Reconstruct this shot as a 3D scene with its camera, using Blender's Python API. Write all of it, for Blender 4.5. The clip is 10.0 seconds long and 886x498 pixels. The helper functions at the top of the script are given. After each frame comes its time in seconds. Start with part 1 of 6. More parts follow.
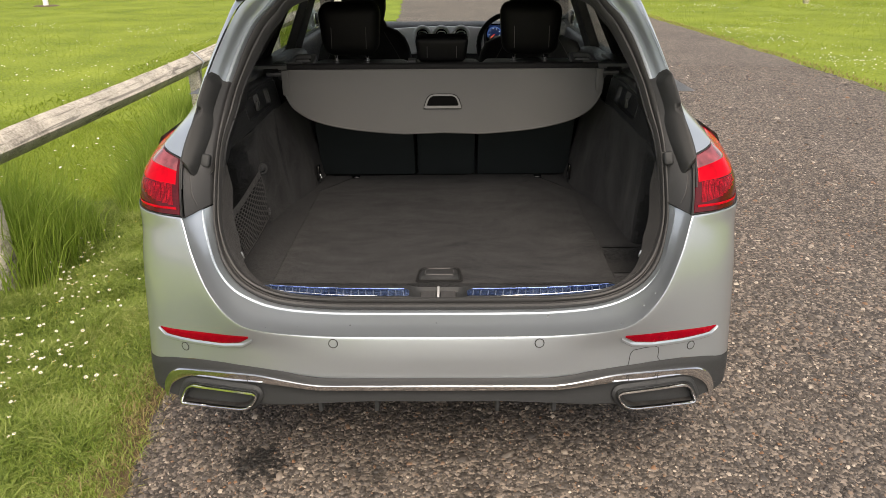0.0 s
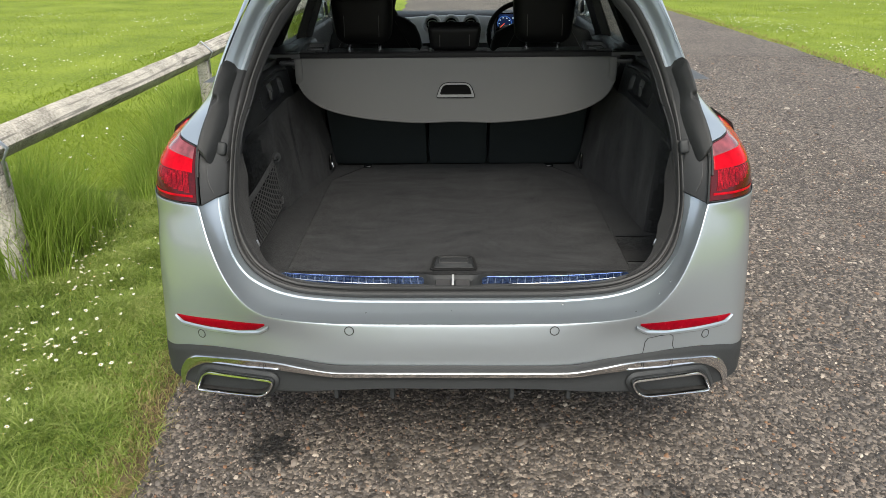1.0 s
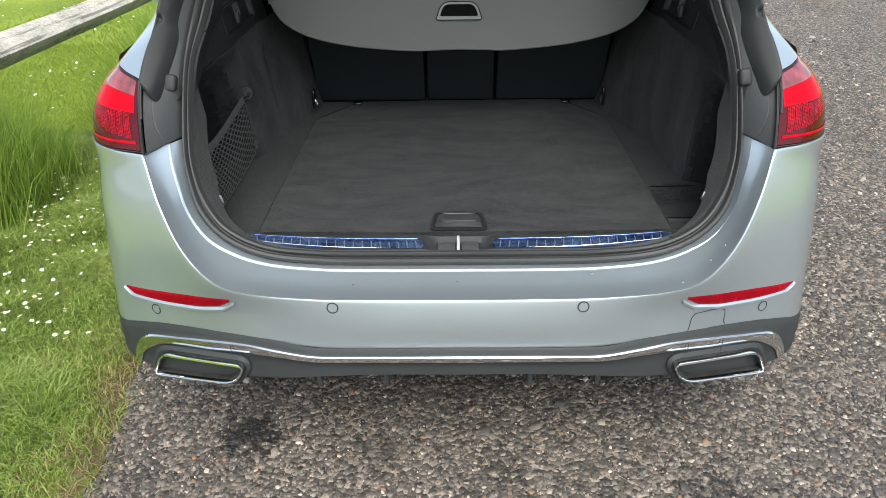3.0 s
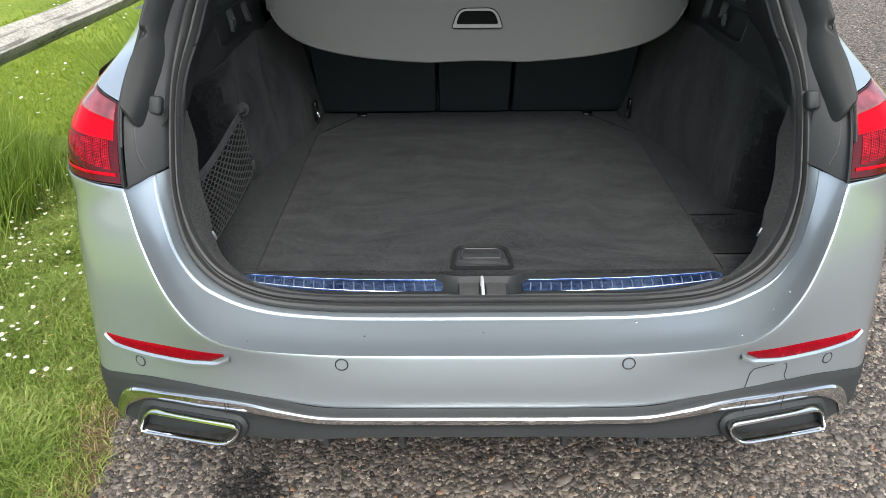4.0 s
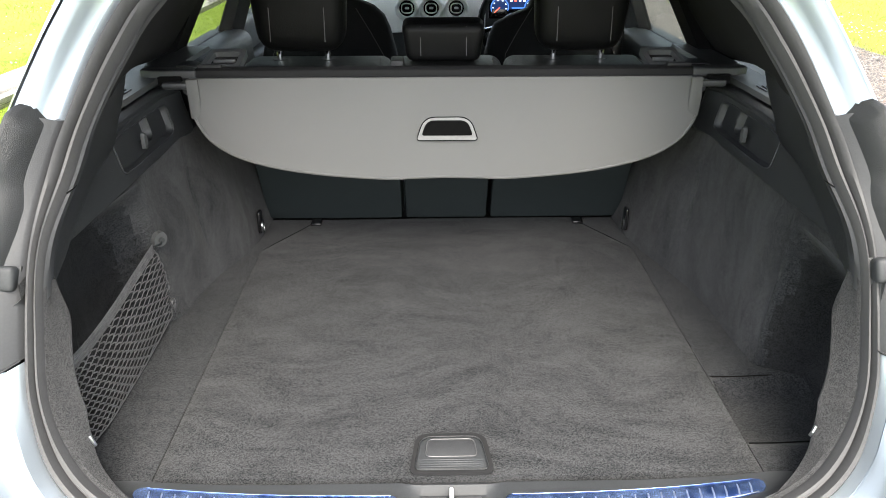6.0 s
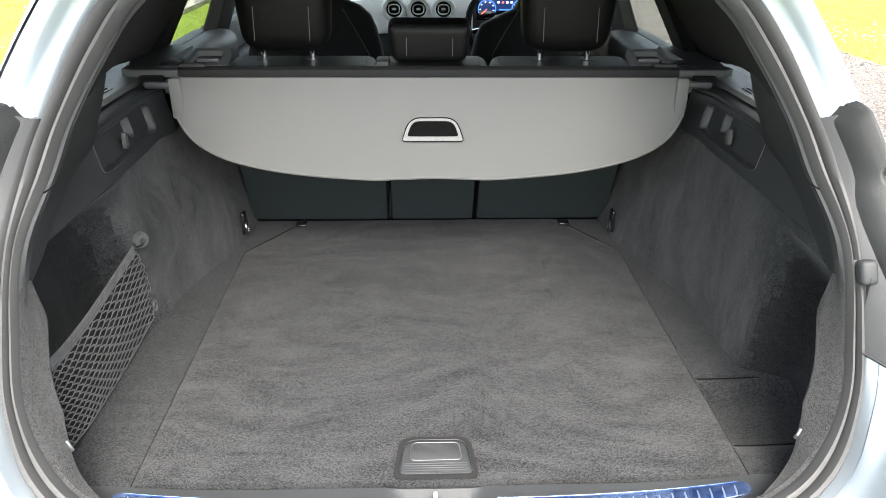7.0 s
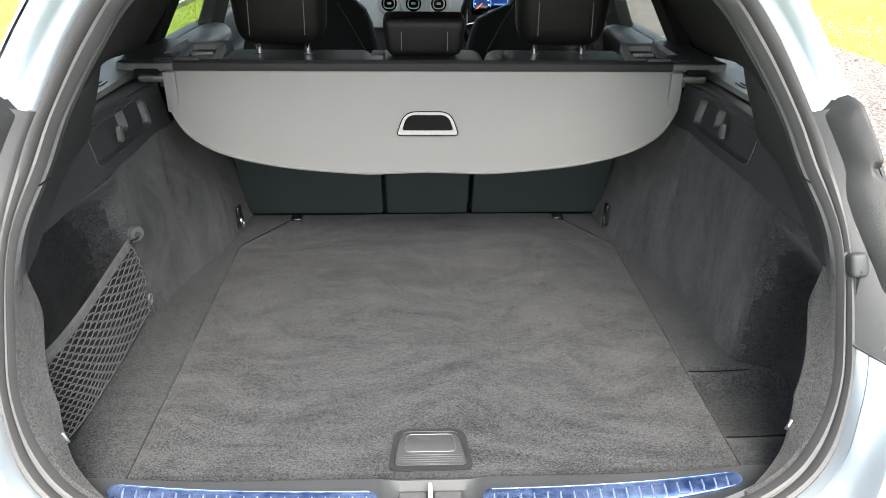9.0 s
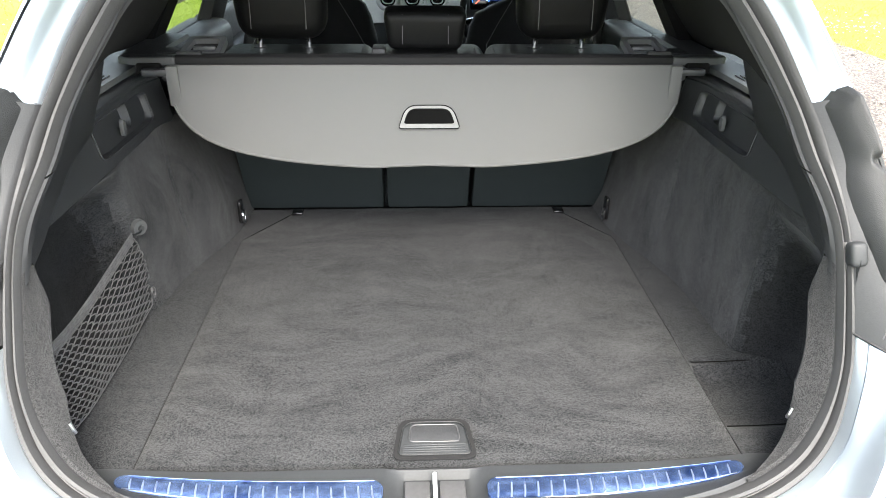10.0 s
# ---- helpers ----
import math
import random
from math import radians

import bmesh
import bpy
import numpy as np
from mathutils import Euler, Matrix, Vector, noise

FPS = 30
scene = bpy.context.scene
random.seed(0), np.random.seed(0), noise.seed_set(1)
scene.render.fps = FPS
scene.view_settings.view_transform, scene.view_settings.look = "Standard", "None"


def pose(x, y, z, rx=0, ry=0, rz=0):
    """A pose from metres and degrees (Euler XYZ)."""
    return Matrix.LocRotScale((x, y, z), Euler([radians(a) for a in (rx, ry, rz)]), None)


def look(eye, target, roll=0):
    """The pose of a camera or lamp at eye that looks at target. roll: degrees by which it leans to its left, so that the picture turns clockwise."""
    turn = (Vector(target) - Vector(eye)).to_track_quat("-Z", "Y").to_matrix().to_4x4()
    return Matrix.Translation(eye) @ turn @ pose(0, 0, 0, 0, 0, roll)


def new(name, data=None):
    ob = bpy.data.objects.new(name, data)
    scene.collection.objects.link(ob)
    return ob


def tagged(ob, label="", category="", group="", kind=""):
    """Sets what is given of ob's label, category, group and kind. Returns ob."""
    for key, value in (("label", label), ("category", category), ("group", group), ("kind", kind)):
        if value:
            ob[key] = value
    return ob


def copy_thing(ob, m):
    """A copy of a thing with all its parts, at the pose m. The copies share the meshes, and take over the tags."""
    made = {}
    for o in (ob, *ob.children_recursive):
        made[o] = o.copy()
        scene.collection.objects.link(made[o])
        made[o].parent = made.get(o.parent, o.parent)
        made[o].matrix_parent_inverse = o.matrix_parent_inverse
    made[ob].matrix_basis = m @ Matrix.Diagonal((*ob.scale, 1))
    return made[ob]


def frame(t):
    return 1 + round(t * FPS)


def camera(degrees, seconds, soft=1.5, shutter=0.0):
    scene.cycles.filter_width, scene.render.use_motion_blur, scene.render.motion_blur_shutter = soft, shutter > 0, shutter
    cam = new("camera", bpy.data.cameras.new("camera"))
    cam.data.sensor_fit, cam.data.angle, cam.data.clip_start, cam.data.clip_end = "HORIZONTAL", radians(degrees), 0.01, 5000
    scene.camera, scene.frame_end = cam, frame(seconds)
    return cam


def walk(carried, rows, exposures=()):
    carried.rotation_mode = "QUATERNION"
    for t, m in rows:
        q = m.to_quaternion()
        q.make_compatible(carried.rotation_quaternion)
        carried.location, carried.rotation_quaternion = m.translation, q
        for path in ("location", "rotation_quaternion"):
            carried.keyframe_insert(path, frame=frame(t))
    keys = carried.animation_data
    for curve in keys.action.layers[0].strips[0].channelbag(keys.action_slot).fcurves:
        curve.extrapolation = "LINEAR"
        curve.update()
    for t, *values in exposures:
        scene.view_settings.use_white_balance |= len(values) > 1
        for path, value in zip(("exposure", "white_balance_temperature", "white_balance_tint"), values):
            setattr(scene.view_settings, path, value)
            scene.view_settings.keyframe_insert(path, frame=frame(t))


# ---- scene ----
cam = camera(64.0, 10.0, 0.62)
PATH = [
    (0, (0.039, -0.019, 1.464), (0.016, 1.822, 0.683), -0.5),
    (0.5, (0.032, -0.02, 1.458), (-0.002, 1.82, 0.673), -0.6),
    (1, (0.012, -0.027, 1.459), (-0.025, 1.804, 0.655), -0.6),
    (1.5, (-0.005, 0.008, 1.437), (-0.04, 1.826, 0.604), -0.6),
    (2, (-0.005, 0.104, 1.41), (-0.038, 1.901, 0.532), -0.8),
    (2.2, (-0.002, 0.145, 1.397), (-0.033, 1.933, 0.501), -0.8),
    (3.5, (-0.02, 0.402, 1.354), (-0.052, 2.146, 0.375), -0.9),
    (4, (-0.061, 0.516, 1.356), (-0.083, 2.262, 0.381), -0.7),
    (4.5, (-0.032, 0.693, 1.364), (-0.045, 2.455, 0.419), -0.6),
    (5, (-0.018, 0.844, 1.407), (-0.015, 2.625, 0.498), -0.4),
    (5.5, (-0.027, 0.909, 1.414), (-0.01, 2.704, 0.533), -0.3),
    (7, (-0.02, 0.941, 1.407), (0.048, 2.742, 0.542), 0.5),
    (7.5, (-0.018, 0.936, 1.409), (0.058, 2.738, 0.543), 0.6),
    (8, (-0.015, 0.933, 1.411), (0.063, 2.733, 0.543), 0.7),
    (8.5, (-0.016, 0.935, 1.41), (0.065, 2.733, 0.539), 0.7),
    (9, (-0.019, 0.934, 1.406), (0.062, 2.73, 0.529), 0.7),
    (9.5, (-0.023, 0.929, 1.405), (0.06, 2.721, 0.521), 0.6),
    (10, (-0.029, 0.923, 1.402), (0.059, 2.714, 0.517), 0.6),
]
EXPOSURES = [(0.0, 0.9, 7500, 13), (0.55, 0.9, 7500, 13), (0.95, 0.92, 6800, 7), (1.3, 0.95, 6500, 4), (2.2, 1.08, 6400, 4), (3.5, 1.20, 6250, 4), (4.2, 1.22, 6500, 8), (4.6, 1.30, 6900, 11),
             (5.0, 1.36, 6700, 11), (5.6, 2.18, 6650, 9), (7.0, 2.92, 6600, 8), (10.0, 3.00, 6600, 8)]
walk(cam, [(t, look(eye, target, roll)) for t, eye, target, roll in PATH], EXPOSURES)

# ---- light: a bright, thinly clouded sky ----
world = bpy.data.worlds.new("sky")
scene.world = world
world.use_nodes = True
wn = world.node_tree
wn.nodes.clear()
sky = wn.nodes.new("ShaderNodeTexSky")
sky.sky_type = "NISHITA"
sky.sun_disc = False
sky.sun_elevation, sky.sun_rotation = radians(53), radians(171)
sky.dust_density = 3.0
soft_sky = wn.nodes.new("ShaderNodeHueSaturation")
soft_sky.inputs["Saturation"].default_value = 0.55
wbg = wn.nodes.new("ShaderNodeBackground")
wbg.inputs["Strength"].default_value = 0.15
wout = wn.nodes.new("ShaderNodeOutputWorld")
wn.links.new(sky.outputs[0], soft_sky.inputs["Color"])
wn.links.new(soft_sky.outputs[0], wbg.inputs["Color"])
wn.links.new(wbg.outputs[0], wout.inputs["Surface"])
sun_data = bpy.data.lights.new("sun", "SUN")
sun_data.energy, sun_data.angle, sun_data.color = 1.6, radians(40), (1.0, 0.94, 0.85)
sun = new("sun", sun_data)
sun.matrix_world = look((1.0, -5.1, 9.0), (0, 1.5, 0))


# ---- materials ----
def mat(name, color, rough=0.5, metal=0.0, vary=0.15, scale=6.0, fine=120.0, bump=0.0, bump_scale=300.0,
        coat=0.0, spec=0.5, tint=None, island=0.0, rough_vary=0.08, emit=0.0):
    m = bpy.data.materials.new(name)
    m.use_nodes = True
    nt = m.node_tree
    b = nt.nodes["Principled BSDF"]
    link = nt.links.new
    co = nt.nodes.new("ShaderNodeTexCoord")
    n1 = nt.nodes.new("ShaderNodeTexNoise")
    n1.inputs["Scale"].default_value, n1.inputs["Detail"].default_value = scale, 5
    n2 = nt.nodes.new("ShaderNodeTexNoise")
    n2.inputs["Scale"].default_value, n2.inputs["Detail"].default_value = fine, 2
    link(co.outputs["Object"], n1.inputs["Vector"])
    link(co.outputs["Object"], n2.inputs["Vector"])
    mixn = nt.nodes.new("ShaderNodeMath")
    mixn.operation = "ADD"
    link(n1.outputs[0], mixn.inputs[0])
    link(n2.outputs[0], mixn.inputs[1])
    ramp = nt.nodes.new("ShaderNodeValToRGB")
    dark = [max(0.0, c * (1 - vary)) for c in color]
    light = [min(1.0, c * (1 + vary)) for c in (tint or color)]
    ramp.color_ramp.elements[0].position, ramp.color_ramp.elements[0].color = 0.35, (*dark, 1)
    ramp.color_ramp.elements[1].position, ramp.color_ramp.elements[1].color = 0.65, (*light, 1)
    half = nt.nodes.new("ShaderNodeMath")
    half.operation, half.inputs[1].default_value = "MULTIPLY", 0.5
    link(mixn.outputs[0], half.inputs[0])
    link(half.outputs[0], ramp.inputs[0])
    out = ramp.outputs[0]
    if island:
        geo = nt.nodes.new("ShaderNodeNewGeometry")
        hsv = nt.nodes.new("ShaderNodeHueSaturation")
        rng = nt.nodes.new("ShaderNodeMapRange")
        rng.inputs["To Min"].default_value, rng.inputs["To Max"].default_value = 1 - island, 1 + island
        link(geo.outputs["Random Per Island"], rng.inputs["Value"])
        link(rng.outputs[0], hsv.inputs["Value"])
        link(out, hsv.inputs["Color"])
        out = hsv.outputs[0]
    link(out, b.inputs["Base Color"])
    b.inputs["Roughness"].default_value, b.inputs["Metallic"].default_value = rough, metal
    if rough_vary:
        rr = nt.nodes.new("ShaderNodeMapRange")
        rr.inputs["To Min"].default_value, rr.inputs["To Max"].default_value = max(0, rough - rough_vary), min(1, rough + rough_vary)
        link(n1.outputs[0], rr.inputs["Value"])
        link(rr.outputs[0], b.inputs["Roughness"])
    b.inputs["Specular IOR Level"].default_value = spec
    b.inputs["Coat Weight"].default_value, b.inputs["Coat Roughness"].default_value = coat, 0.04
    if emit:
        b.inputs["Emission Color"].default_value, b.inputs["Emission Strength"].default_value = (*color, 1), emit
    if bump:
        n3 = nt.nodes.new("ShaderNodeTexNoise")
        n3.inputs["Scale"].default_value, n3.inputs["Detail"].default_value = bump_scale, 3
        link(co.outputs["Object"], n3.inputs["Vector"])
        bm_ = nt.nodes.new("ShaderNodeBump")
        bm_.inputs["Strength"].default_value, bm_.inputs["Distance"].default_value = bump, 0.004
        link(n3.outputs[0], bm_.inputs["Height"])
        link(bm_.outputs[0], b.inputs["Normal"])
    return m


def glass(name, color, rough=0.0):
    m = bpy.data.materials.new(name)
    m.use_nodes = True
    b = m.node_tree.nodes["Principled BSDF"]
    b.inputs["Base Color"].default_value = (*color, 1)
    b.inputs["Transmission Weight"].default_value, b.inputs["Roughness"].default_value = 1.0, rough
    b.inputs["IOR"].default_value = 1.05
    return m


SILVER = mat("silver_paint", (0.435, 0.485, 0.530), 0.32, 0.75, 0.03, 3, 900, coat=1.0, rough_vary=0.03)
SEAL = mat("rubber_seal", (0.036, 0.036, 0.037), 0.62, 0, 0.12, 8, 200, 0.1, 500)
PLASTIC = mat("black_plastic", (0.015, 0.016, 0.017), 0.5, 0, 0.15, 8, 300, 0.35, 900)
CLADDING = mat("matt_grey_cladding", (0.028, 0.030, 0.032), 0.58, 0, 0.12, 6, 300, 0.10, 1200, spec=0.34)
TRIM_GREY = mat("grey_moulded_trim", (0.031, 0.032, 0.034), 0.55, 0, 0.12, 5, 300, 0.2, 1200)
GLOSS = mat("gloss_black", (0.01, 0.01, 0.011), 0.12, 0, 0.1, 8, 200, rough_vary=0.03)
CHROME = mat("chrome", (0.82, 0.83, 0.84), 0.07, 1.0, 0.02, 8, 200, rough_vary=0.03)
SATIN = mat("satin_metal", (0.55, 0.56, 0.58), 0.28, 1.0, 0.05, 8, 300)
SOOT = mat("sooty_metal", (0.035, 0.034, 0.033), 0.5, 0.4, 0.4, 25, 90)
LEATHER = mat("black_leather", (0.0042, 0.0043, 0.0045), 0.48, 0, 0.15, 10, 300, 0.25, 700, spec=0.16)
SEAT_BACK = mat("black_perforated_leather", (0.008, 0.008, 0.0082), 0.7, 0, 0.15, 10, 300, 0.3, 900, spec=0.2)
STITCH = mat("grey_thread", (0.06, 0.06, 0.06), 0.8)
COVER = mat("grey_roller_fabric", (0.092, 0.0915, 0.0895), 0.62, 0, 0.04, 4, 800, 0.25, 1600)
FILM = mat("blue_film_over_steel", (0.075, 0.155, 0.46), 0.22, 0.85, 0.45, 9, 60, 0.15, 60, tint=(0.20, 0.29, 0.52))
LENS = mat("red_lens", (0.40, 0.0004, 0.008), 0.12, 0, 0.25, 14, 50, spec=0.10)
LENS_DARK = mat("dark_red_lens", (0.060, 0.001, 0.004), 0.2, 0, 0.3, 40, 200, spec=0.3)
LENS_CLEAR = mat("smoky_red_lens", (0.19, 0.035, 0.042), 0.06, 0, 0.5, 22, 40, coat=1.0)
LENS_RIB = mat("red_lens_rib", (0.30, 0.003, 0.012), 0.25, 0, 0.6, 60, 260, spec=0.15)
REFLECTOR = mat("red_reflector", (0.20, 0.0004, 0.007), 0.25, 0, 0.25, 40, 400, spec=0.12)
WEAVE = mat("net_cord", (0.082, 0.082, 0.083), 0.8, 0, 0.4, 60, 700, 0.5, 900)
LINER = mat("black_roof_lining", (0.014, 0.014, 0.0145), 0.9, 0, 0.1, 8, 300, spec=0.2)
DASH = mat("pale_dash_trim", (0.84, 0.85, 0.84), 0.4, 0.0, 0.05, 8, 200)
SCREEN = mat("lit_display", (0.03, 0.10, 0.35), 0.3, emit=0.6)
SCREEN_DARK = mat("dim_display", (0.006, 0.014, 0.05), 0.25, emit=0.5)
SCREEN_RED = mat("lit_red_marks", (0.7, 0.06, 0.03), 0.3, emit=1.0)
SCREEN_PALE = mat("lit_pale_marks", (0.6, 0.75, 0.9), 0.3, emit=1.0)
TYRE = mat("tyre_rubber", (0.02, 0.02, 0.02), 0.75, 0, 0.2, 20, 200, 0.3, 200)
GLASS = glass("clear_glass", (0.93, 0.97, 0.95))
GLASS_TINT = glass("tinted_glass", (0.36, 0.40, 0.38))
GLASS_DARK = glass("privacy_glass", (0.26, 0.28, 0.28))
YELLOW = mat("yellow_plate", (0.85, 0.55, 0.02), 0.35)
INK = mat("plate_ink", (0.02, 0.02, 0.02), 0.4)
SPOT = mat("water_drop", (0.36, 0.39, 0.41), 0.18, 0.7)


def carpet(name, low, high, streak, stretch, grain=580):
    """A cut-pile carpet: the nap lies in light and dark drifts, over a fine fibre grain."""
    m = bpy.data.materials.new(name)
    m.use_nodes = True
    nt = m.node_tree
    b, link = nt.nodes["Principled BSDF"], nt.links.new
    co = nt.nodes.new("ShaderNodeTexCoord")
    mp = nt.nodes.new("ShaderNodeMapping")
    mp.inputs["Scale"].default_value = stretch
    mp.inputs["Rotation"].default_value = (0, 0, 0.35)
    link(co.outputs["Object"], mp.inputs["Vector"])
    drift = nt.nodes.new("ShaderNodeTexNoise")
    drift.inputs["Scale"].default_value, drift.inputs["Detail"].default_value = 5.0, 7
    drift.inputs["Roughness"].default_value, drift.inputs["Distortion"].default_value = 0.6, 0.7
    link(mp.outputs[0], drift.inputs["Vector"])
    tuft = nt.nodes.new("ShaderNodeTexVoronoi")
    tuft.inputs["Scale"].default_value = grain
    link(co.outputs["Object"], tuft.inputs["Vector"])
    tone = nt.nodes.new("ShaderNodeSeparateColor")
    link(tuft.outputs["Color"], tone.inputs[0])
    fibre = nt.nodes.new("ShaderNodeMapRange")
    fibre.inputs["To Min"].default_value, fibre.inputs["To Max"].default_value = 0.17, 0.83
    link(tone.outputs[0], fibre.inputs["Value"])
    add = nt.nodes.new("ShaderNodeMath")
    add.operation, add.inputs[1].default_value = "MULTIPLY_ADD", streak
    part_ = nt.nodes.new("ShaderNodeMath")
    part_.operation, part_.inputs[1].default_value = "MULTIPLY", 1.0 - streak
    link(fibre.outputs[0], part_.inputs[0])
    # thin brushed lines where a hand has turned the pile
    bend = nt.nodes.new("ShaderNodeMapping")
    bend.inputs["Scale"].default_value, bend.inputs["Rotation"].default_value = (4.6, 16.0, 4.0), (0, 0, -0.2)
    swirl = nt.nodes.new("ShaderNodeTexNoise")
    swirl.inputs["Scale"].default_value, swirl.inputs["Detail"].default_value = 2.6, 1
    link(co.outputs["Object"], swirl.inputs["Vector"])
    turned = nt.nodes.new("ShaderNodeVectorMath")
    turned.operation, turned.inputs[1].default_value = "MULTIPLY_ADD", (0.5, 0.6, 0.3)
    link(swirl.outputs["Color"], turned.inputs[0])
    link(co.outputs["Object"], turned.inputs[2])
    link(turned.outputs[0], bend.inputs["Vector"])
    brush = nt.nodes.new("ShaderNodeTexNoise")
    brush.inputs["Scale"].default_value, brush.inputs["Detail"].default_value = 1.6, 4
    brush.inputs["Distortion"].default_value = 0.6
    link(bend.outputs[0], brush.inputs["Vector"])
    nap = nt.nodes.new("ShaderNodeMix")
    nap.inputs[0].default_value = 0.48
    link(drift.outputs[0], nap.inputs[2])
    link(brush.outputs[0], nap.inputs[3])
    link(nap.outputs[0], add.inputs[0])
    link(part_.outputs[0], add.inputs[2])
    ramp = nt.nodes.new("ShaderNodeValToRGB")
    ramp.color_ramp.elements[0].position, ramp.color_ramp.elements[0].color = 0.33, (*low, 1)
    ramp.color_ramp.elements[1].position, ramp.color_ramp.elements[1].color = 0.67, (*high, 1)
    link(add.outputs[0], ramp.inputs[0])
    link(ramp.outputs[0], b.inputs["Base Color"])
    b.inputs["Roughness"].default_value = 0.95
    b.inputs["Specular IOR Level"].default_value = 0.1
    b.inputs["Sheen Weight"].default_value, b.inputs["Sheen Roughness"].default_value = 0.08, 0.5
    bump = nt.nodes.new("ShaderNodeBump")
    bump.inputs["Strength"].default_value, bump.inputs["Distance"].default_value = 0.5, 0.002
    link(fibre.outputs[0], bump.inputs["Height"])
    link(bump.outputs[0], b.inputs["Normal"])
    return m


CARPET = carpet("charcoal_carpet", (0.0048, 0.0052, 0.0058), (0.0465, 0.0472, 0.0486), 0.53, (1.5, 3.0, 1.0))
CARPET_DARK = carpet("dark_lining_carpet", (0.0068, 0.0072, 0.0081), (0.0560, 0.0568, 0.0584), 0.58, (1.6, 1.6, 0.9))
CARPET_SIDE = carpet("dark_side_carpet", (0.007, 0.0075, 0.0085), (0.036, 0.037, 0.0385), 0.42, (2.0, 2.0, 1.0))
# near-black carpet for the shade painted into the side pockets, and for floor gaps
CARPET_SHADE = carpet("shade_black_carpet", (0.004, 0.0042, 0.0046), (0.022, 0.0222, 0.0230), 0.50, (2.0, 2.0, 1.0))
FELT = carpet("felt_edging", (0.014, 0.014, 0.0148), (0.050, 0.050, 0.051), 0.34, (1.0, 1.0, 1.0), 850)
BACKING = mat("seat_back_lining", (0.021, 0.027, 0.029), 0.85, 0, 0.12, 8, 500, 0.3, 900, spec=0.2)
LEVER = mat("grey_lever", (0.060, 0.062, 0.063), 0.38)
SHELF = mat("grey_shelf_trim", (0.055, 0.058, 0.059), 0.44, 0, 0.08, 8, 300, 0.2, 1000)
TRIM_DARK = mat("dark_moulded_trim", (0.022, 0.0235, 0.025), 0.34, 0, 0.12, 8, 300, 0.3, 1000)

RIB = mat("rib_highlight", (0.34, 0.40, 0.55), 0.3, 0.7, 0.1, 40, 200)
EDGE = mat("grey_edge", (0.06, 0.06, 0.062), 0.4)
# near black, for the shade inside slots and joints that are not cut open
HOLE = mat("hollow_shade", (0.003, 0.003, 0.003), 0.9, spec=0.1)
RIM_PALE = mat("pale_grey_rim", (0.15, 0.15, 0.148), 0.45)
ZINC = mat("bright_zinc", (0.72, 0.73, 0.74), 0.45, 0.35, 0.08, 40, 200)
CATCH = mat("satin_grey_catch", (0.085, 0.088, 0.088), 0.4, 0, 0.1, 20, 300)

# ---- building helpers ----
IX = 0.010    # the boot's middle line


def make(name, verts, faces, material, parent=None, label="", smooth=True, sharp=0.7):
    me = bpy.data.meshes.new(name)
    me.from_pydata([tuple(v) for v in verts], [], [tuple(f) for f in faces])
    for m in (material if isinstance(material, (list, tuple)) else [material]):
        me.materials.append(m)
    if smooth:
        me.polygons.foreach_set("use_smooth", [True] * len(me.polygons))
        me.set_sharp_from_angle(angle=sharp)
    me.update()
    ob = new(name, me)
    if parent:
        ob.parent = parent
    if label:
        tagged(ob, label)
    return ob


def part(name, bm, material, parent, label="", smooth=True):
    bmesh.ops.recalc_face_normals(bm, faces=bm.faces[:])
    me = bpy.data.meshes.new(name)
    bm.to_mesh(me)
    bm.free()
    me.materials.append(material)
    if smooth:
        me.polygons.foreach_set("use_smooth", [True] * len(me.polygons))
        me.set_sharp_from_angle(angle=0.7)
    ob = new(name, me)
    ob.parent = parent
    if label:
        tagged(ob, label)
    return ob


def spline(ctrl, n):
    """n points along a Catmull-Rom curve through ctrl, evenly per span."""
    c = np.array(ctrl, float)
    c = np.vstack([2 * c[0] - c[1], c, 2 * c[-1] - c[-2]])
    spans = len(c) - 3
    out = []
    for u in np.linspace(0, spans, n):
        i = min(int(u), spans - 1)
        f = u - i
        a, b, d, e = c[i:i + 4]
        out.append(0.5 * (2 * b + (d - a) * f + (2 * a - 5 * b + 4 * d - e) * f * f + (3 * b - a - 3 * d + e) * f ** 3))
    return np.array(out)


def loft(rings, closed=False):
    """A bmesh skin over rings of equally many points."""
    bm = bmesh.new()
    vs = [[bm.verts.new(p) for p in r] for r in rings]
    n = len(rings[0])
    for a, b in zip(vs, vs[1:]):
        for i in range(n if closed else n - 1):
            j = (i + 1) % n
            bm.faces.new((a[i], a[j], b[j], b[i]))
    bmesh.ops.remove_doubles(bm, verts=bm.verts[:], dist=1e-5)
    return bm


def skin(name, rings, material, parent, label="", thick=0.0, closed=False):
    ob = part(name, loft(rings, closed), material, parent, label)
    if thick:
        s = ob.modifiers.new("thickness", "SOLIDIFY")
        s.thickness, s.offset = thick, -1
    return ob


def both(half):
    """A U-shaped run from one side to the other out of a half that starts on the middle line."""
    h = np.array(half)
    return np.vstack([(h * (-1, 1, 1))[::-1], h[1:]])


def flip(pts, s):
    return np.array(pts) * (s, 1, 1)


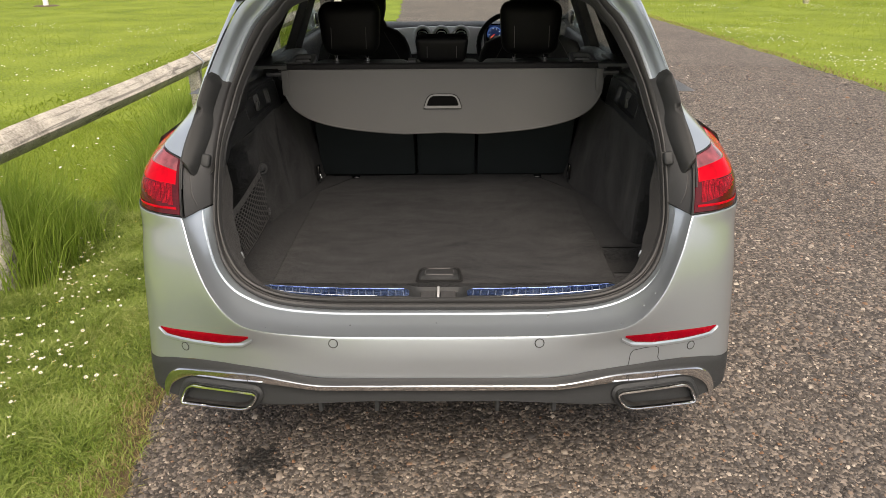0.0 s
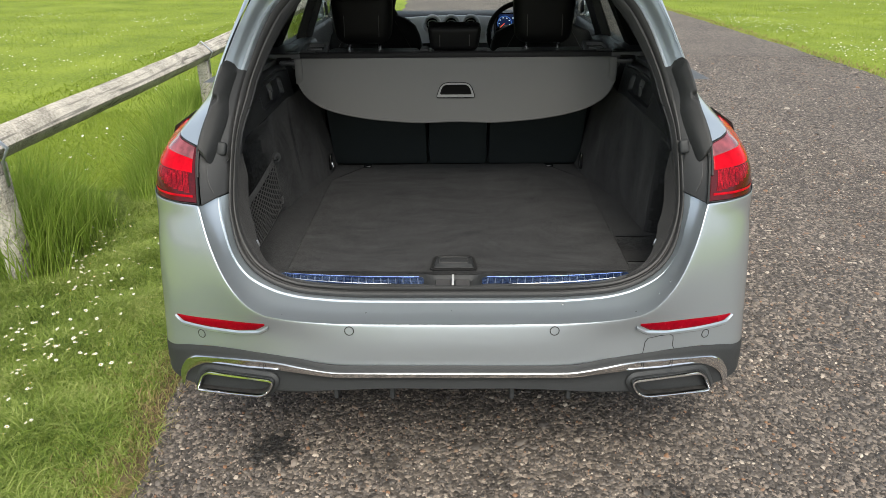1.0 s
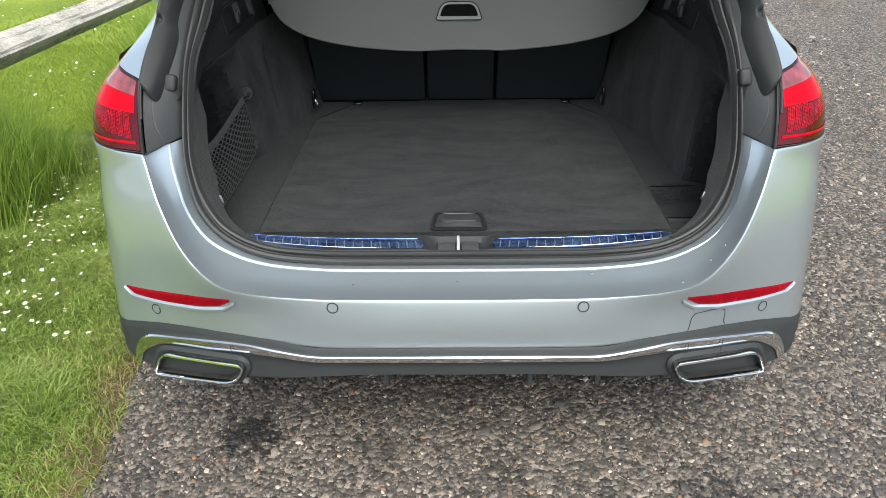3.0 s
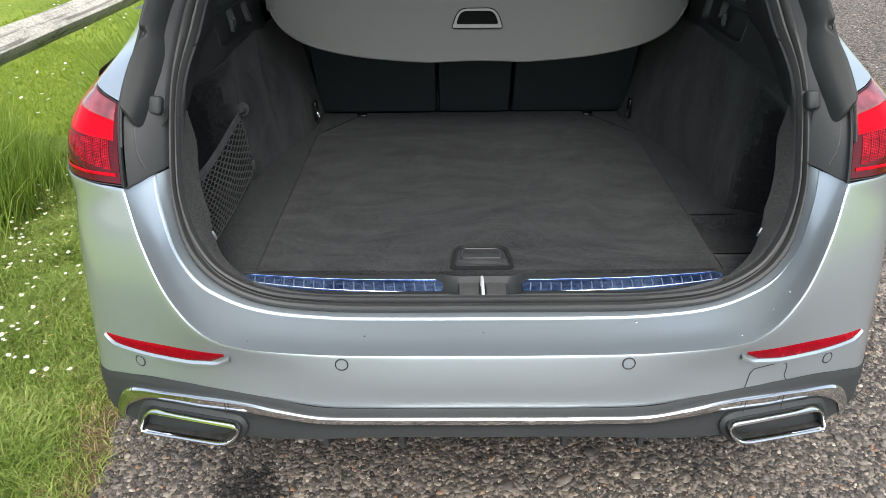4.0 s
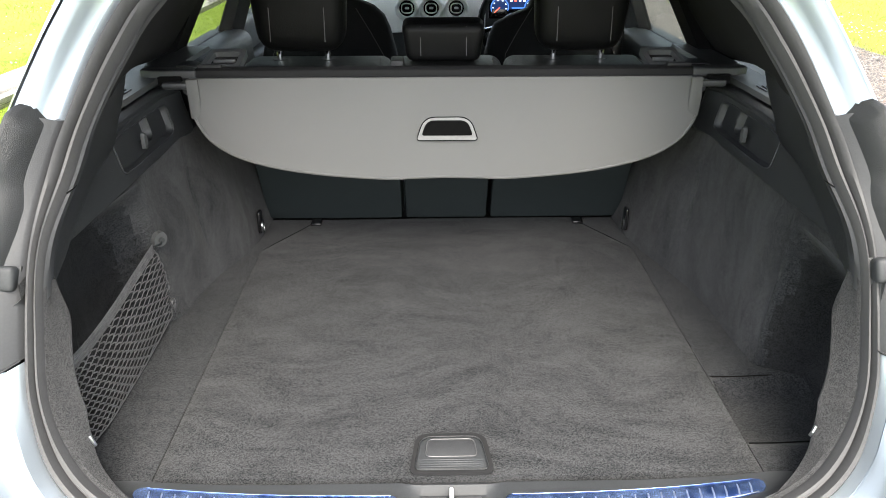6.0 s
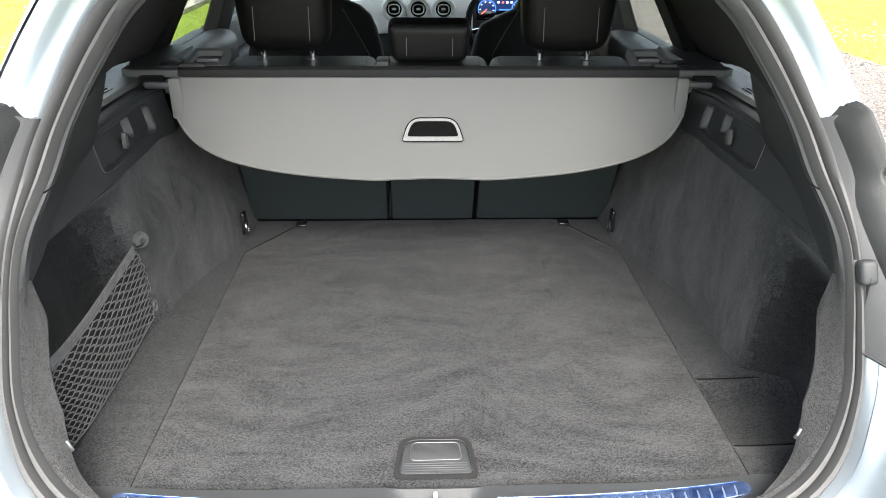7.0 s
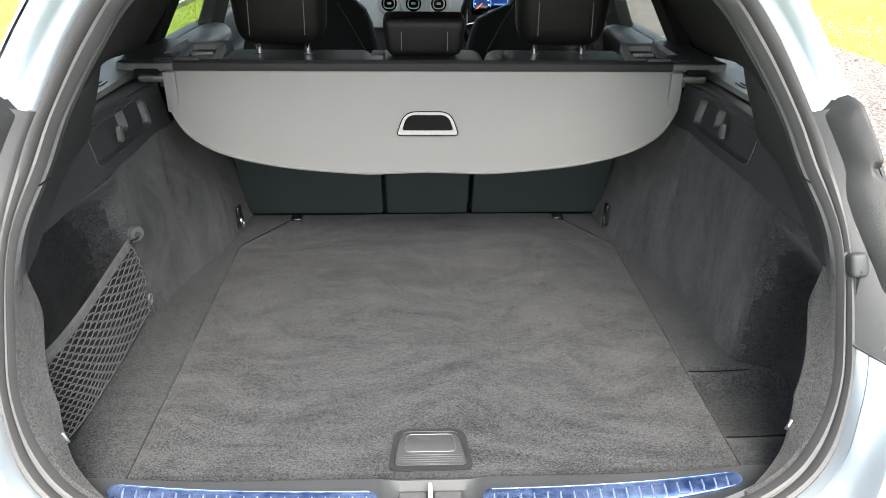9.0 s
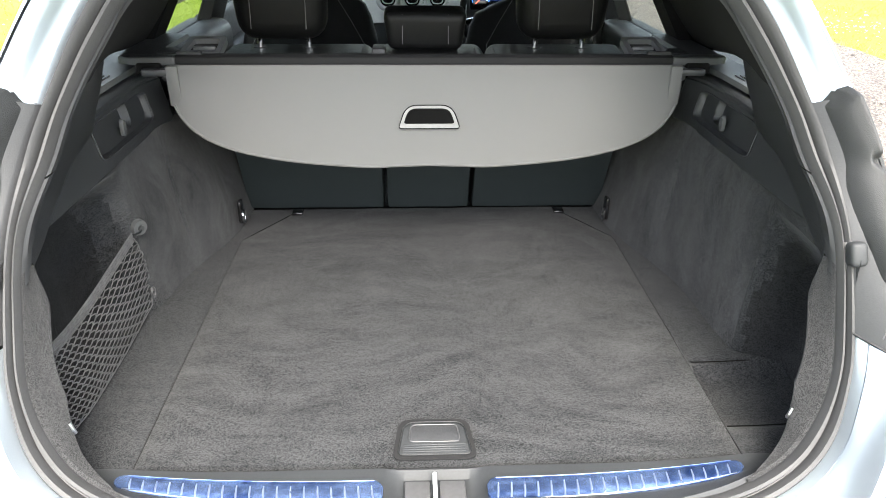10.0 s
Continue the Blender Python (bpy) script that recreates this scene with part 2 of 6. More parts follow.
def box(size, at=(0, 0, 0), bevel=0.004, turn=None, seg=2):
    bm = bmesh.new()
    bmesh.ops.create_cube(bm, size=1)
    bmesh.ops.scale(bm, vec=size, verts=bm.verts)
    if bevel:
        bmesh.ops.bevel(bm, geom=bm.edges[:], offset=min(bevel, min(size) * 0.45), segments=seg, affect="EDGES", profile=0.5)
    if turn is not None:
        bmesh.ops.transform(bm, matrix=turn, verts=bm.verts)
    bmesh.ops.translate(bm, vec=at, verts=bm.verts)
    return bm


def tube(points, radius, sides=8, closed=False):
    pts = [Vector(p) for p in points]
    rings = []
    n = len(pts)
    for i, p in enumerate(pts):
        a, b = (pts[i - 1], pts[(i + 1) % n]) if closed else (pts[max(i - 1, 0)], pts[min(i + 1, n - 1)])
        d = (b - a).normalized()
        side = d.cross(Vector((0.13, 0.21, 0.97))).normalized()
        up = side.cross(d)
        rings.append([p + radius * (math.cos(2 * math.pi * k / sides) * side + math.sin(2 * math.pi * k / sides) * up) for k in range(sides)])
    if closed:
        rings.append(rings[0])
    bm = loft(rings, True)
    if not closed:
        for r in (rings[0], rings[-1]):
            bm.faces.new([bm.verts.new(p) for p in r])
        bmesh.ops.remove_doubles(bm, verts=bm.verts[:], dist=1e-6)
    return bm


def rounded(poly, r, n=4):
    """A plane polygon with its corners rounded: r is one radius or one for each corner."""
    out = []
    k = len(poly)
    for i in range(k):
        p, a, b = Vector(poly[i]), Vector(poly[i - 1]), Vector(poly[(i + 1) % k])
        ri = r[i] if isinstance(r, (list, tuple)) else r
        da, db = (a - p).normalized(), (b - p).normalized()
        ri = min(ri, (a - p).length * 0.48, (b - p).length * 0.48)
        s, e = p + da * ri, p + db * ri
        for j in range(n + 1):
            f = j / n
            out.append(s * (1 - f) ** 2 + p * 2 * f * (1 - f) + e * f * f)
    return out


def slab(poly, depth, bevel=0.0, turn=None):
    """A plate: the polygon (x, y) pulled up by depth, its upper edge bevelled, placed by turn."""
    bm = bmesh.new()
    lo = [bm.verts.new((p[0], p[1], 0)) for p in poly]
    hi = [bm.verts.new((p[0], p[1], depth)) for p in poly]
    n = len(poly)
    bm.faces.new(lo[::-1])
    top = bm.faces.new(hi)
    for i in range(n):
        bm.faces.new((lo[i], lo[(i + 1) % n], hi[(i + 1) % n], hi[i]))
    if bevel:
        bmesh.ops.bevel(bm, geom=list(top.edges), offset=bevel, segments=2, affect="EDGES", profile=0.5)
    if turn is not None:
        bmesh.ops.transform(bm, matrix=turn, verts=bm.verts)
    return bm


def frame_plate(outer, inner, depth, turn):
    """A flat ring between two polygons of equally many points, with depth."""
    up = [[(p[0], p[1], z) for p in poly] for poly, z in ((outer, 0), (outer, depth), (inner, depth), (inner, 0), (outer, 0))]
    bm = loft([[turn @ Vector(q) for q in r] for r in up], True)
    return bm


# the plane of a part that faces the rear: x to the right, its y up, its z towards the rear
REAR = Matrix(((1, 0, 0), (0, 0, -1), (0, 1, 0))).to_4x4()

# ---- ground and road ----
def ground_mat():
    m = mat("meadow_ground", (0.135, 0.195, 0.027), 0.95, 0, 0.25, 0.9, 30, 0.8, 60, spec=0.1, tint=(0.19, 0.235, 0.038))
    # bare soil and straw along the lane's left edge
    nt = m.node_tree
    b, link = nt.nodes["Principled BSDF"], nt.links.new
    colour = b.inputs["Base Color"].links[0].from_socket
    co = nt.nodes.new("ShaderNodeTexCoord")
    sep = nt.nodes.new("ShaderNodeSeparateXYZ")
    link(co.outputs["Object"], sep.inputs[0])
    nz = nt.nodes.new("ShaderNodeTexNoise")
    nz.inputs["Scale"].default_value, nz.inputs["Detail"].default_value = 6, 6
    link(co.outputs["Object"], nz.inputs["Vector"])
    off = nt.nodes.new("ShaderNodeMath")
    off.operation = "ABSOLUTE"
    mid = nt.nodes.new("ShaderNodeMath")
    mid.operation, mid.inputs[1].default_value = "ADD", 0.97
    link(sep.outputs[0], mid.inputs[0])
    link(mid.outputs[0], off.inputs[0])
    wob = nt.nodes.new("ShaderNodeMath")
    wob.operation, wob.inputs[1].default_value = "MULTIPLY_ADD", 0.75
    link(nz.outputs[0], wob.inputs[0])
    link(off.outputs[0], wob.inputs[2])
    rg = nt.nodes.new("ShaderNodeMapRange")
    rg.inputs["From Min"].default_value, rg.inputs["From Max"].default_value = 0.44, 0.56
    rg.inputs["To Min"].default_value, rg.inputs["To Max"].default_value = 1.0, 0.0
    link(wob.outputs[0], rg.inputs["Value"])
    mx = nt.nodes.new("ShaderNodeMix")
    mx.data_type = "RGBA"
    mx.inputs[7].default_value = (0.115, 0.085, 0.052, 1)
    link(rg.outputs[0], mx.inputs[0])
    link(colour, mx.inputs[6])
    link(mx.outputs[2], b.inputs["Base Color"])
    return m


def stained_shaded(nt, colour):
    """The colour with dark oil stains of ragged outline on the lane, and faint blots of painted shade below the bumper.
    """
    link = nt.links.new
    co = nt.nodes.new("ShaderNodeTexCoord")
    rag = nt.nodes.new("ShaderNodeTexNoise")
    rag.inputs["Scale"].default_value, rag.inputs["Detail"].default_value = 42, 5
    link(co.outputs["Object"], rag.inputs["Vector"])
    # the last two blots paint in shade below the bumper; the others are oil
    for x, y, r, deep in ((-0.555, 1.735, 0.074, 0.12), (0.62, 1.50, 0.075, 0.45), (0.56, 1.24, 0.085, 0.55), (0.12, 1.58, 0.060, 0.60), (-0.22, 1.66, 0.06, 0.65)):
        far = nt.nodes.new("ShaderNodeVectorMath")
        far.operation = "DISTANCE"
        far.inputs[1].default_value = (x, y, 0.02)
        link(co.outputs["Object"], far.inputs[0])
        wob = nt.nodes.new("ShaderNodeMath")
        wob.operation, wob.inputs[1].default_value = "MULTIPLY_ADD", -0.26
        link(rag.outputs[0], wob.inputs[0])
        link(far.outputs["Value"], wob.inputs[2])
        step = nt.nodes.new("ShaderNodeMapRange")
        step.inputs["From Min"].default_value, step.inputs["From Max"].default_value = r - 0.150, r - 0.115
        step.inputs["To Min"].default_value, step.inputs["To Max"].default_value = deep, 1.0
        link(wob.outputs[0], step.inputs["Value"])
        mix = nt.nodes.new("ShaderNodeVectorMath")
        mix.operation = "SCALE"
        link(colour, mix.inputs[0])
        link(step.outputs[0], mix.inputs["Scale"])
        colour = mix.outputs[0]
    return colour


def road_mat():
    m = bpy.data.materials.new("worn_asphalt")
    m.use_nodes = True
    nt = m.node_tree
    b, link = nt.nodes["Principled BSDF"], nt.links.new
    co = nt.nodes.new("ShaderNodeTexCoord")
    vor = nt.nodes.new("ShaderNodeTexVoronoi")
    vor.inputs["Scale"].default_value = 85
    link(co.outputs["Object"], vor.inputs["Vector"])
    ramp = nt.nodes.new("ShaderNodeValToRGB")
    ramp.color_ramp.elements[0].color, ramp.color_ramp.elements[1].color = (0.030, 0.026, 0.023, 1), (0.33, 0.28, 0.235, 1)
    mid = ramp.color_ramp.elements.new(0.6)
    mid.color = (0.112, 0.097, 0.084, 1)
    sep = nt.nodes.new("ShaderNodeSeparateColor")
    link(vor.outputs["Color"], sep.inputs[0])
    link(sep.outputs[0], ramp.inputs[0])
    big = nt.nodes.new("ShaderNodeTexNoise")
    big.inputs["Scale"].default_value, big.inputs["Detail"].default_value = 0.9, 6
    link(co.outputs["Object"], big.inputs["Vector"])
    mul = nt.nodes.new("ShaderNodeMix")
    mul.data_type, mul.blend_type = "RGBA", "MULTIPLY"
    mul.inputs[0].default_value = 0.7
    tone = nt.nodes.new("ShaderNodeValToRGB")
    tone.color_ramp.elements[0].position, tone.color_ramp.elements[0].color = 0.3, (0.62, 0.60, 0.58, 1)
    tone.color_ramp.elements[1].position, tone.color_ramp.elements[1].color = 0.7, (1.0, 0.97, 0.94, 1)
    link(big.outputs[0], tone.inputs[0])
    link(ramp.outputs[0], mul.inputs[6])
    link(tone.outputs[0], mul.inputs[7])
    link(stained_shaded(nt, mul.outputs[2]), b.inputs["Base Color"])
    b.inputs["Roughness"].default_value = 0.8
    bump = nt.nodes.new("ShaderNodeBump")
    bump.inputs["Strength"].default_value, bump.inputs["Distance"].default_value = 0.9, 0.006
    bump.invert = True
    link(vor.outputs["Distance"], bump.inputs["Height"])
    link(bump.outputs[0], b.inputs["Normal"])
    return m


GRASS_GROUND = ground_mat()
ASPHALT = road_mat()


def road_left(y):
    return -0.97 - 0.0012 * max(y - 3, 0) ** 2 + 0.035 * math.sin(y * 5.1) + 0.03 * noise.noise((0.5, y * 2.3, 0)) + 0.02 * noise.noise((4.5, y * 9, 0))


def road_right(y):
    return 4.75 - 0.0020 * max(y - 6, 0) ** 2 + 0.05 * noise.noise((7.5, y * 1.3, 0)) + 0.03 * noise.noise((1.5, y * 6, 0))


def ground():
    xs = np.concatenate([[-2500, -300, -60], np.linspace(-30, -6, 9), np.linspace(-5, 8, 27), np.linspace(9, 30, 8), [60, 300, 2500]])
    ys = np.concatenate([[-2500, -300, -60, -20], np.linspace(-6, 14, 41), np.linspace(15, 40, 18), [60, 120, 300, 2500]])
    verts = []
    for y in ys:
        for x in xs:
            z = 0.0
            if (x < -1.3 or x > 5.2) and abs(x) < 100 and -15 < y < 100:
                z = 0.03 * noise.noise((x * 0.6, y * 0.6, 3.0))
            if x > 8 and y > 14:
                z -= 0.35 * math.exp(-((y - 21.5 - 0.25 * (x - 10)) / 1.2) ** 2)
            verts.append((x, y, z - 0.004))
    n = len(xs)
    faces = [(j * n + i, j * n + i + 1, (j + 1) * n + i + 1, (j + 1) * n + i) for j in range(len(ys) - 1) for i in range(n - 1)]
    ob = make("ground", verts, faces, GRASS_GROUND)
    tagged(ob, "mown green meadow with daisies beside a narrow road", "ground", kind="structure")
    ys = np.concatenate([np.linspace(-40, -2, 20), np.arange(-1.5, 20, 0.06), np.linspace(20.5, 60, 60)])
    verts, faces = [], []
    for y in ys:
        a, b = road_left(y), road_right(y)
        verts += [(a, y, -0.006), (a + 0.02, y, 0.004)] + [(a + (b - a) * f, y, 0.006 + 0.02 * math.sin(math.pi * f)) for f in (0.1, 0.3, 0.5, 0.7, 0.9)] + [(b - 0.02, y, 0.004), (b, y, -0.006)]
    for j in range(len(ys) - 1):
        for i in range(8):
            faces.append((j * 9 + i, j * 9 + i + 1, j * 9 + 10 + i, j * 9 + 9 + i))
    tagged(make("road", verts, faces, ASPHALT), "worn grey-brown asphalt lane with exposed stone chippings", "road", kind="structure")


ground()

# ---- the car ----
car = tagged(new("estate_car"), "silver estate car with raised tailgate and empty boot on the lane", "car")

# U-shaped lines round the boot opening, half of each, from the sill's middle to the roof's middle
SEAL_OUT = [(0, 1.658, .579), (.17, 1.658, .579), (.31, 1.660, .581), (.438, 1.668, .594), (.527, 1.688, .628), (.581, 1.713, .684), (.605, 1.748, .765),
            (.610, 1.780, .835), (.603, 1.843, .968), (.594, 1.927, 1.063), (.581, 1.985, 1.124), (.548, 2.085, 1.230), (.500, 2.147, 1.300), (.400, 2.205, 1.355), (0, 2.235, 1.385)]
SEAL_IN = [(0, 1.676, .604), (.17, 1.676, .604), (.31, 1.680, .604), (.430, 1.698, .608), (.516, 1.722, .637), (.562, 1.743, .690), (.588, 1.768, .760),
           (.594, 1.803, .840), (.583, 1.850, .968), (.570, 1.947, 1.048), (.558, 2.010, 1.110), (.527, 2.090, 1.190), (.480, 2.165, 1.270), (.385, 2.220, 1.335), (0, 2.250, 1.365)]
CREASE = [(0, 1.551, .556), (.17, 1.551, .557), (.31, 1.553, .559), (.44, 1.557, .570), (.515, 1.568, .593), (.578, 1.601, .650), (.626, 1.648, .735),
          (.660, 1.700, .825), (.672, 1.786, .955), (.650, 1.865, 1.055), (.630, 1.945, 1.147), (.590, 2.045, 1.262), (.545, 2.110, 1.335), (.440, 2.190, 1.400), (0, 2.240, 1.425)]
PER = 8                        # points on each span


def run(ctrl, a=0, b=14, dx=0.0):
    """The part of a half line between stations a and b."""
    pts = spline(ctrl, 14 * PER + 1)
    return pts[int(a * PER):int(b * PER) + 1] + np.array((dx, 0, 0))


def lerp(p, q, f):
    return np.array(p) * (1 - f) + np.array(q) * f


def whole(ctrl, dx=0.0):
    return both(run(ctrl)) + np.array((dx, 0, 0))


OUTWARD = np.array((0, -0.72, 0.69))


def seal():
    a, b = whole(SEAL_OUT, IX), whole(SEAL_IN, IX)
    shape = [(-0.05, -0.012), (0.0, 0.003), (0.10, 0.010), (0.28, 0.012), (0.40, 0.008), (0.47, 0.000), (0.53, 0.001), (0.62, 0.011), (0.78, 0.014), (0.93, 0.008), (1.0, 0.0), (1.02, -0.012)]
    rings = [lerp(a, b, f) + OUTWARD * h for f, h in shape]
    return skin("boot_seal", rings, SEAL, car, "double-lipped dark rubber seal round the boot opening")


seal()


def bowl():
    """The painted surface between the crease and the seal, with its two thin steps."""
    a, k = run(SEAL_OUT, 0, 7.0), run(CREASE, 0, 7.0)
    under = lerp(a, run(SEAL_IN, 0, 7.0), 0.3) + np.array((0, 0.008, -0.012))
    a = a - np.array((0, 0.002, 0.003))
    n = len(a)
    side = np.clip((np.arange(n) / PER - 3) / 3, 0, 1)[:, None]
    w2 = np.interp(np.arange(n) / PER, [0, 3, 3.7, 4.3, 5, 5.5, 6.5, 7], [.15, .14, .16, .22, .26, .31, .32, .33])[:, None]
    w1 = w2 - 0.045
    r1, r2 = a * (1 - w1) + k * w1, a * (1 - w2) + k * w2
    up = np.array((0, -0.35, 0.93)) * (1 - side) + np.array((-0.5, -0.85, 0.2)) * side
    rings = [under, a, lerp(a, r1, 0.5) + up * 0.0012, r1 + up * 0.0012, r1 + up * 0.0002, lerp(r1, r2, 0.6) - up * 0.003, r2 - up * 0.0005, r2 - up * 0.002]
    for f in (0.15, 0.35, 0.55, 0.75, 0.9, 0.97, 1.0):
        rings.append(r2 * (1 - f) + k * f - up * 0.007 * math.sin(math.pi * f) * (1 - 0.3 * f))
    skin("boot_surround", [both(r) + np.array((IX * 0.8 * max(0.0, 1 - i / 12), 0, 0)) for i, r in enumerate(rings)], SILVER, car, "silver painted sill curving up round the boot opening")
    drops = np.random.default_rng(12)
    for k_ in range(9):
        i, f = int(drops.integers(0, 5 * PER)), drops.uniform(0.1, 0.85)
        p = lerp(r2[i], k[i], f) - up[i] * 0.007 * math.sin(math.pi * f) * (1 - 0.3 * f)
        r = drops.uniform(0.0010, 0.0026)
        m = Matrix.Translation((float(p[0]) * drops.choice((-1, 1)), p[1], p[2])) @ Matrix.Rotation(radians(18), 4, "X") @ Matrix.Rotation(drops.uniform(0, 3), 4, "Z") @ Matrix.Diagonal((r * drops.uniform(1, 2.2), r, r * 0.2, 1))
        bm = bmesh.new()
        bmesh.ops.create_uvsphere(bm, u_segments=10, v_segments=6, radius=1, matrix=m)
        part("water_drop", bm, SPOT, car)
    for s in (-1, 1):
        a, k = run(SEAL_OUT, 10, 14), run(CREASE, 10, 14)
        rings = [lerp(a, run(SEAL_IN, 10, 14), 0.4) - OUTWARD * 0.012, a, lerp(a, k, 0.10) + OUTWARD * 0.002, lerp(a, k, 0.30) + OUTWARD * -0.011, lerp(a, k, 0.56) + OUTWARD * -0.009, lerp(a, k, 0.63) + OUTWARD * 0.001, lerp(a, k, 0.88) + OUTWARD * 0.001, k]
        skin("rear_pillar", [flip(r, s) + np.array((IX * 0.5, 0, 0)) for r in rings], SILVER, car)


bowl()

SKIN_TOP = CREASE[:8] + [(.740, 1.742, .822), (.810, 1.805, .822), (.850, 1.930, .832), (.872, 2.080, .850)]
SKIN_MID = [(0, 1.536, .500), (.17, 1.537, .500), (.31, 1.545, .505), (.45, 1.567, .515), (.56, 1.592, .530), (.645, 1.628, .570), (.715, 1.672, .635),
            (.768, 1.722, .690), (.818, 1.790, .700), (.852, 1.880, .690), (.870, 1.970, .670), (.880, 2.080, .650)]
SKIN_LOW = [(0, 1.538, .441), (.17, 1.539, .440), (.31, 1.547, .438), (.44, 1.566, .451), (.56, 1.597, .451), (.66, 1.629, .446), (.735, 1.661, .430),
            (.795, 1.700, .411), (.838, 1.765, .397), (.862, 1.870, .390), (.874, 1.970, .386), (.880, 2.080, .384)]


def half_line(ctrl):
    return spline(ctrl, 11 * PER + 1)


def rear_skin():
    t = np.vstack([spline(SKIN_TOP[:8], 7 * PER + 1), spline(SKIN_TOP[7:], 4 * PER + 1)[1:]])
    m, l = half_line(SKIN_MID), half_line(SKIN_LOW)
    push = np.array((0.0, -0.005, 0.001))
    edge = t + (m - t) * 0.10 + push
    levels = [spline([t[i], edge[i], m[i], l[i]], 19) for i in range(len(t))]
    rings = [np.array([lv[k] for lv in levels]) for k in range(19)]
    inward = rings[-1] + np.array((0, 0.012, -0.001))
    skin("rear_bumper", [both(r) for r in rings + [inward]], SILVER, car, "silver painted rear bumper skin")
    return levels


LEVELS = rear_skin()


def on_skin(u, v):
    """A place on the bumper's skin, and the way out of it."""
    def at(a, b):
        i, k = min(max(a * PER, 0), len(LEVELS) - 1.001), min(max(b * 18, 0), 17.999)
        n, q = int(i), int(k)
        p = lerp(LEVELS[n][q], LEVELS[n + 1][q], i - n)
        r = lerp(LEVELS[n][q + 1], LEVELS[n + 1][q + 1], i - n)
        return Vector(lerp(p, r, k - q))
    p = at(u, v)
    nrm = (at(u + 0.05, v) - at(u - 0.05, v)).cross(at(u, v - 0.04) - at(u, v + 0.04)).normalized()
    return p, nrm if nrm.y < 0 else -nrm


def find_skin(x, z):
    """The stations on the skin at a given x and height."""
    best = (9, 0, 0)
    for a in range(0, 111):
        for b in range(0, 37):
            p, _ = on_skin_fast(a / 10, b / 36)
            d = (p[0] - x) ** 2 + (p[2] - z) ** 2
            if d < best[0]:
                best = (d, a / 10, b / 36)
    return best[1], best[2]


def on_skin_fast(u, v):
    i, k = min(int(u * PER), len(LEVELS) - 1), min(int(v * 18), 18)
    return LEVELS[i][k], None


def skin_at(x, z):
    u, v = find_skin(x, z)
    for _ in range(12):
        p, n = on_skin(u, v)
        du, dv = (on_skin(u + 0.03, v)[0] - p) / 0.03, (on_skin(u, v + 0.02)[0] - p) / 0.02
        det = du.x * dv.z - dv.x * du.z
        if abs(det) < 1e-6:
            break
        ex, ez = x - p.x, z - p.z
        u += max(-0.3, min(0.3, (ex * dv.z - dv.x * ez) / det))
        v += max(-0.2, min(0.2, (du.x * ez - ex * du.z) / det))
        u, v = min(max(u, 0), 10.9), min(max(v, 0), 1)
    return on_skin(u, v)


def disc_on(x, z, s, radius, height, name, material, ring_mat):
    p, n = skin_at(x, z)
    p, n = Vector((p.x * s, p.y, p.z)), Vector((n.x * s, n.y, n.z))
    m = Matrix.Translation(p) @ n.to_track_quat("Z", "Y").to_matrix().to_4x4()
    bm = bmesh.new()
    bmesh.ops.create_cone(bm, cap_ends=True, segments=24, radius1=radius, radius2=radius * 0.93, depth=height, matrix=m @ Matrix.Translation((0, 0, height * 0.2)))
    ob = part(name, bm, material, BUMPER)
    ring = [m @ Vector((math.cos(a) * radius * 1.1, math.sin(a) * radius * 1.1, 0.0006)) for a in np.linspace(0, 2 * math.pi, 24, endpoint=False)]
    part("sensor_gap", tube(ring, radius * 0.11, 6, True), ring_mat, ob)


BUMPER = [o for o in car.children if o.name == "rear_bumper"][0]
for s in (-1, 1):
    disc_on(0.262, 0.541, s, 0.0105, 0.002, "parking_sensor", SILVER, PLASTIC)
    disc_on(0.681, 0.478, s, 0.0105, 0.002, "parking_sensor", SILVER, PLASTIC)


def skin_strip(xs, z_top, z_bot, lift, s, rows=5):
    """A strip laid on the bumper's skin between two lines, domed and with its edges turned in."""
    cols = []
    for x, a, b in zip(xs, z_top, z_bot):
        col = []
        for k in range(rows + 1):
            f = k / rows
            p, n = skin_at(x, a + (b - a) * f)
            col.append((p + n * lift * (0.2 if k in (0, rows) else 1.0)))
        col = [col[0] - n * 0.006] + col + [col[-1] - n * 0.006]
        cols.append([Vector((q.x * s, q.y, q.z)) for q in col])
    return loft(cols)


for s in (-1, 1):
    xs = np.linspace(0.484, 0.758, 29)
    f = (xs - 0.484) / 0.274
    top = 0.549 - 0.034 * f ** 1.2
    deep = np.interp(f, [0, 0.1, 0.3, 0.6, 0.93, 1], [0.006, 0.023, 0.028, 0.025, 0.017, 0.003])
    lamp = part("rear_reflector", skin_strip(xs, top, top - deep, 0.0022, s), REFLECTOR, BUMPER, "narrow red reflector set in the bumper")
    xs2 = np.linspace(0.474, 0.764, 29)
    f2 = (xs2 - 0.474) / 0.290
    top2 = 0.549 - 0.034 * f2 ** 1.2
    deep2 = np.interp(f2, [0, 0.1, 0.3, 0.6, 0.93, 1], [0.006, 0.025, 0.030, 0.027, 0.019, 0.004])
    low = top2 - deep2
    part("reflector_lip", skin_strip(xs2, low + 0.001, low - 0.012, 0.0045, s, 4), SILVER, BUMPER)

# towing-eye cover: a thin outline on the skin
xs_t = [0.503, 0.505, 0.512, 0.545, 0.572, 0.583, 0.585, 0.585]
zs_t = [0.455, 0.486, 0.497, 0.500, 0.499, 0.493, 0.482, 0.450]
line = [skin_at(x, z) for x, z in zip(np.interp(np.linspace(0, 7, 36), range(8), xs_t), np.interp(np.linspace(0, 7, 36), range(8), zs_t))]
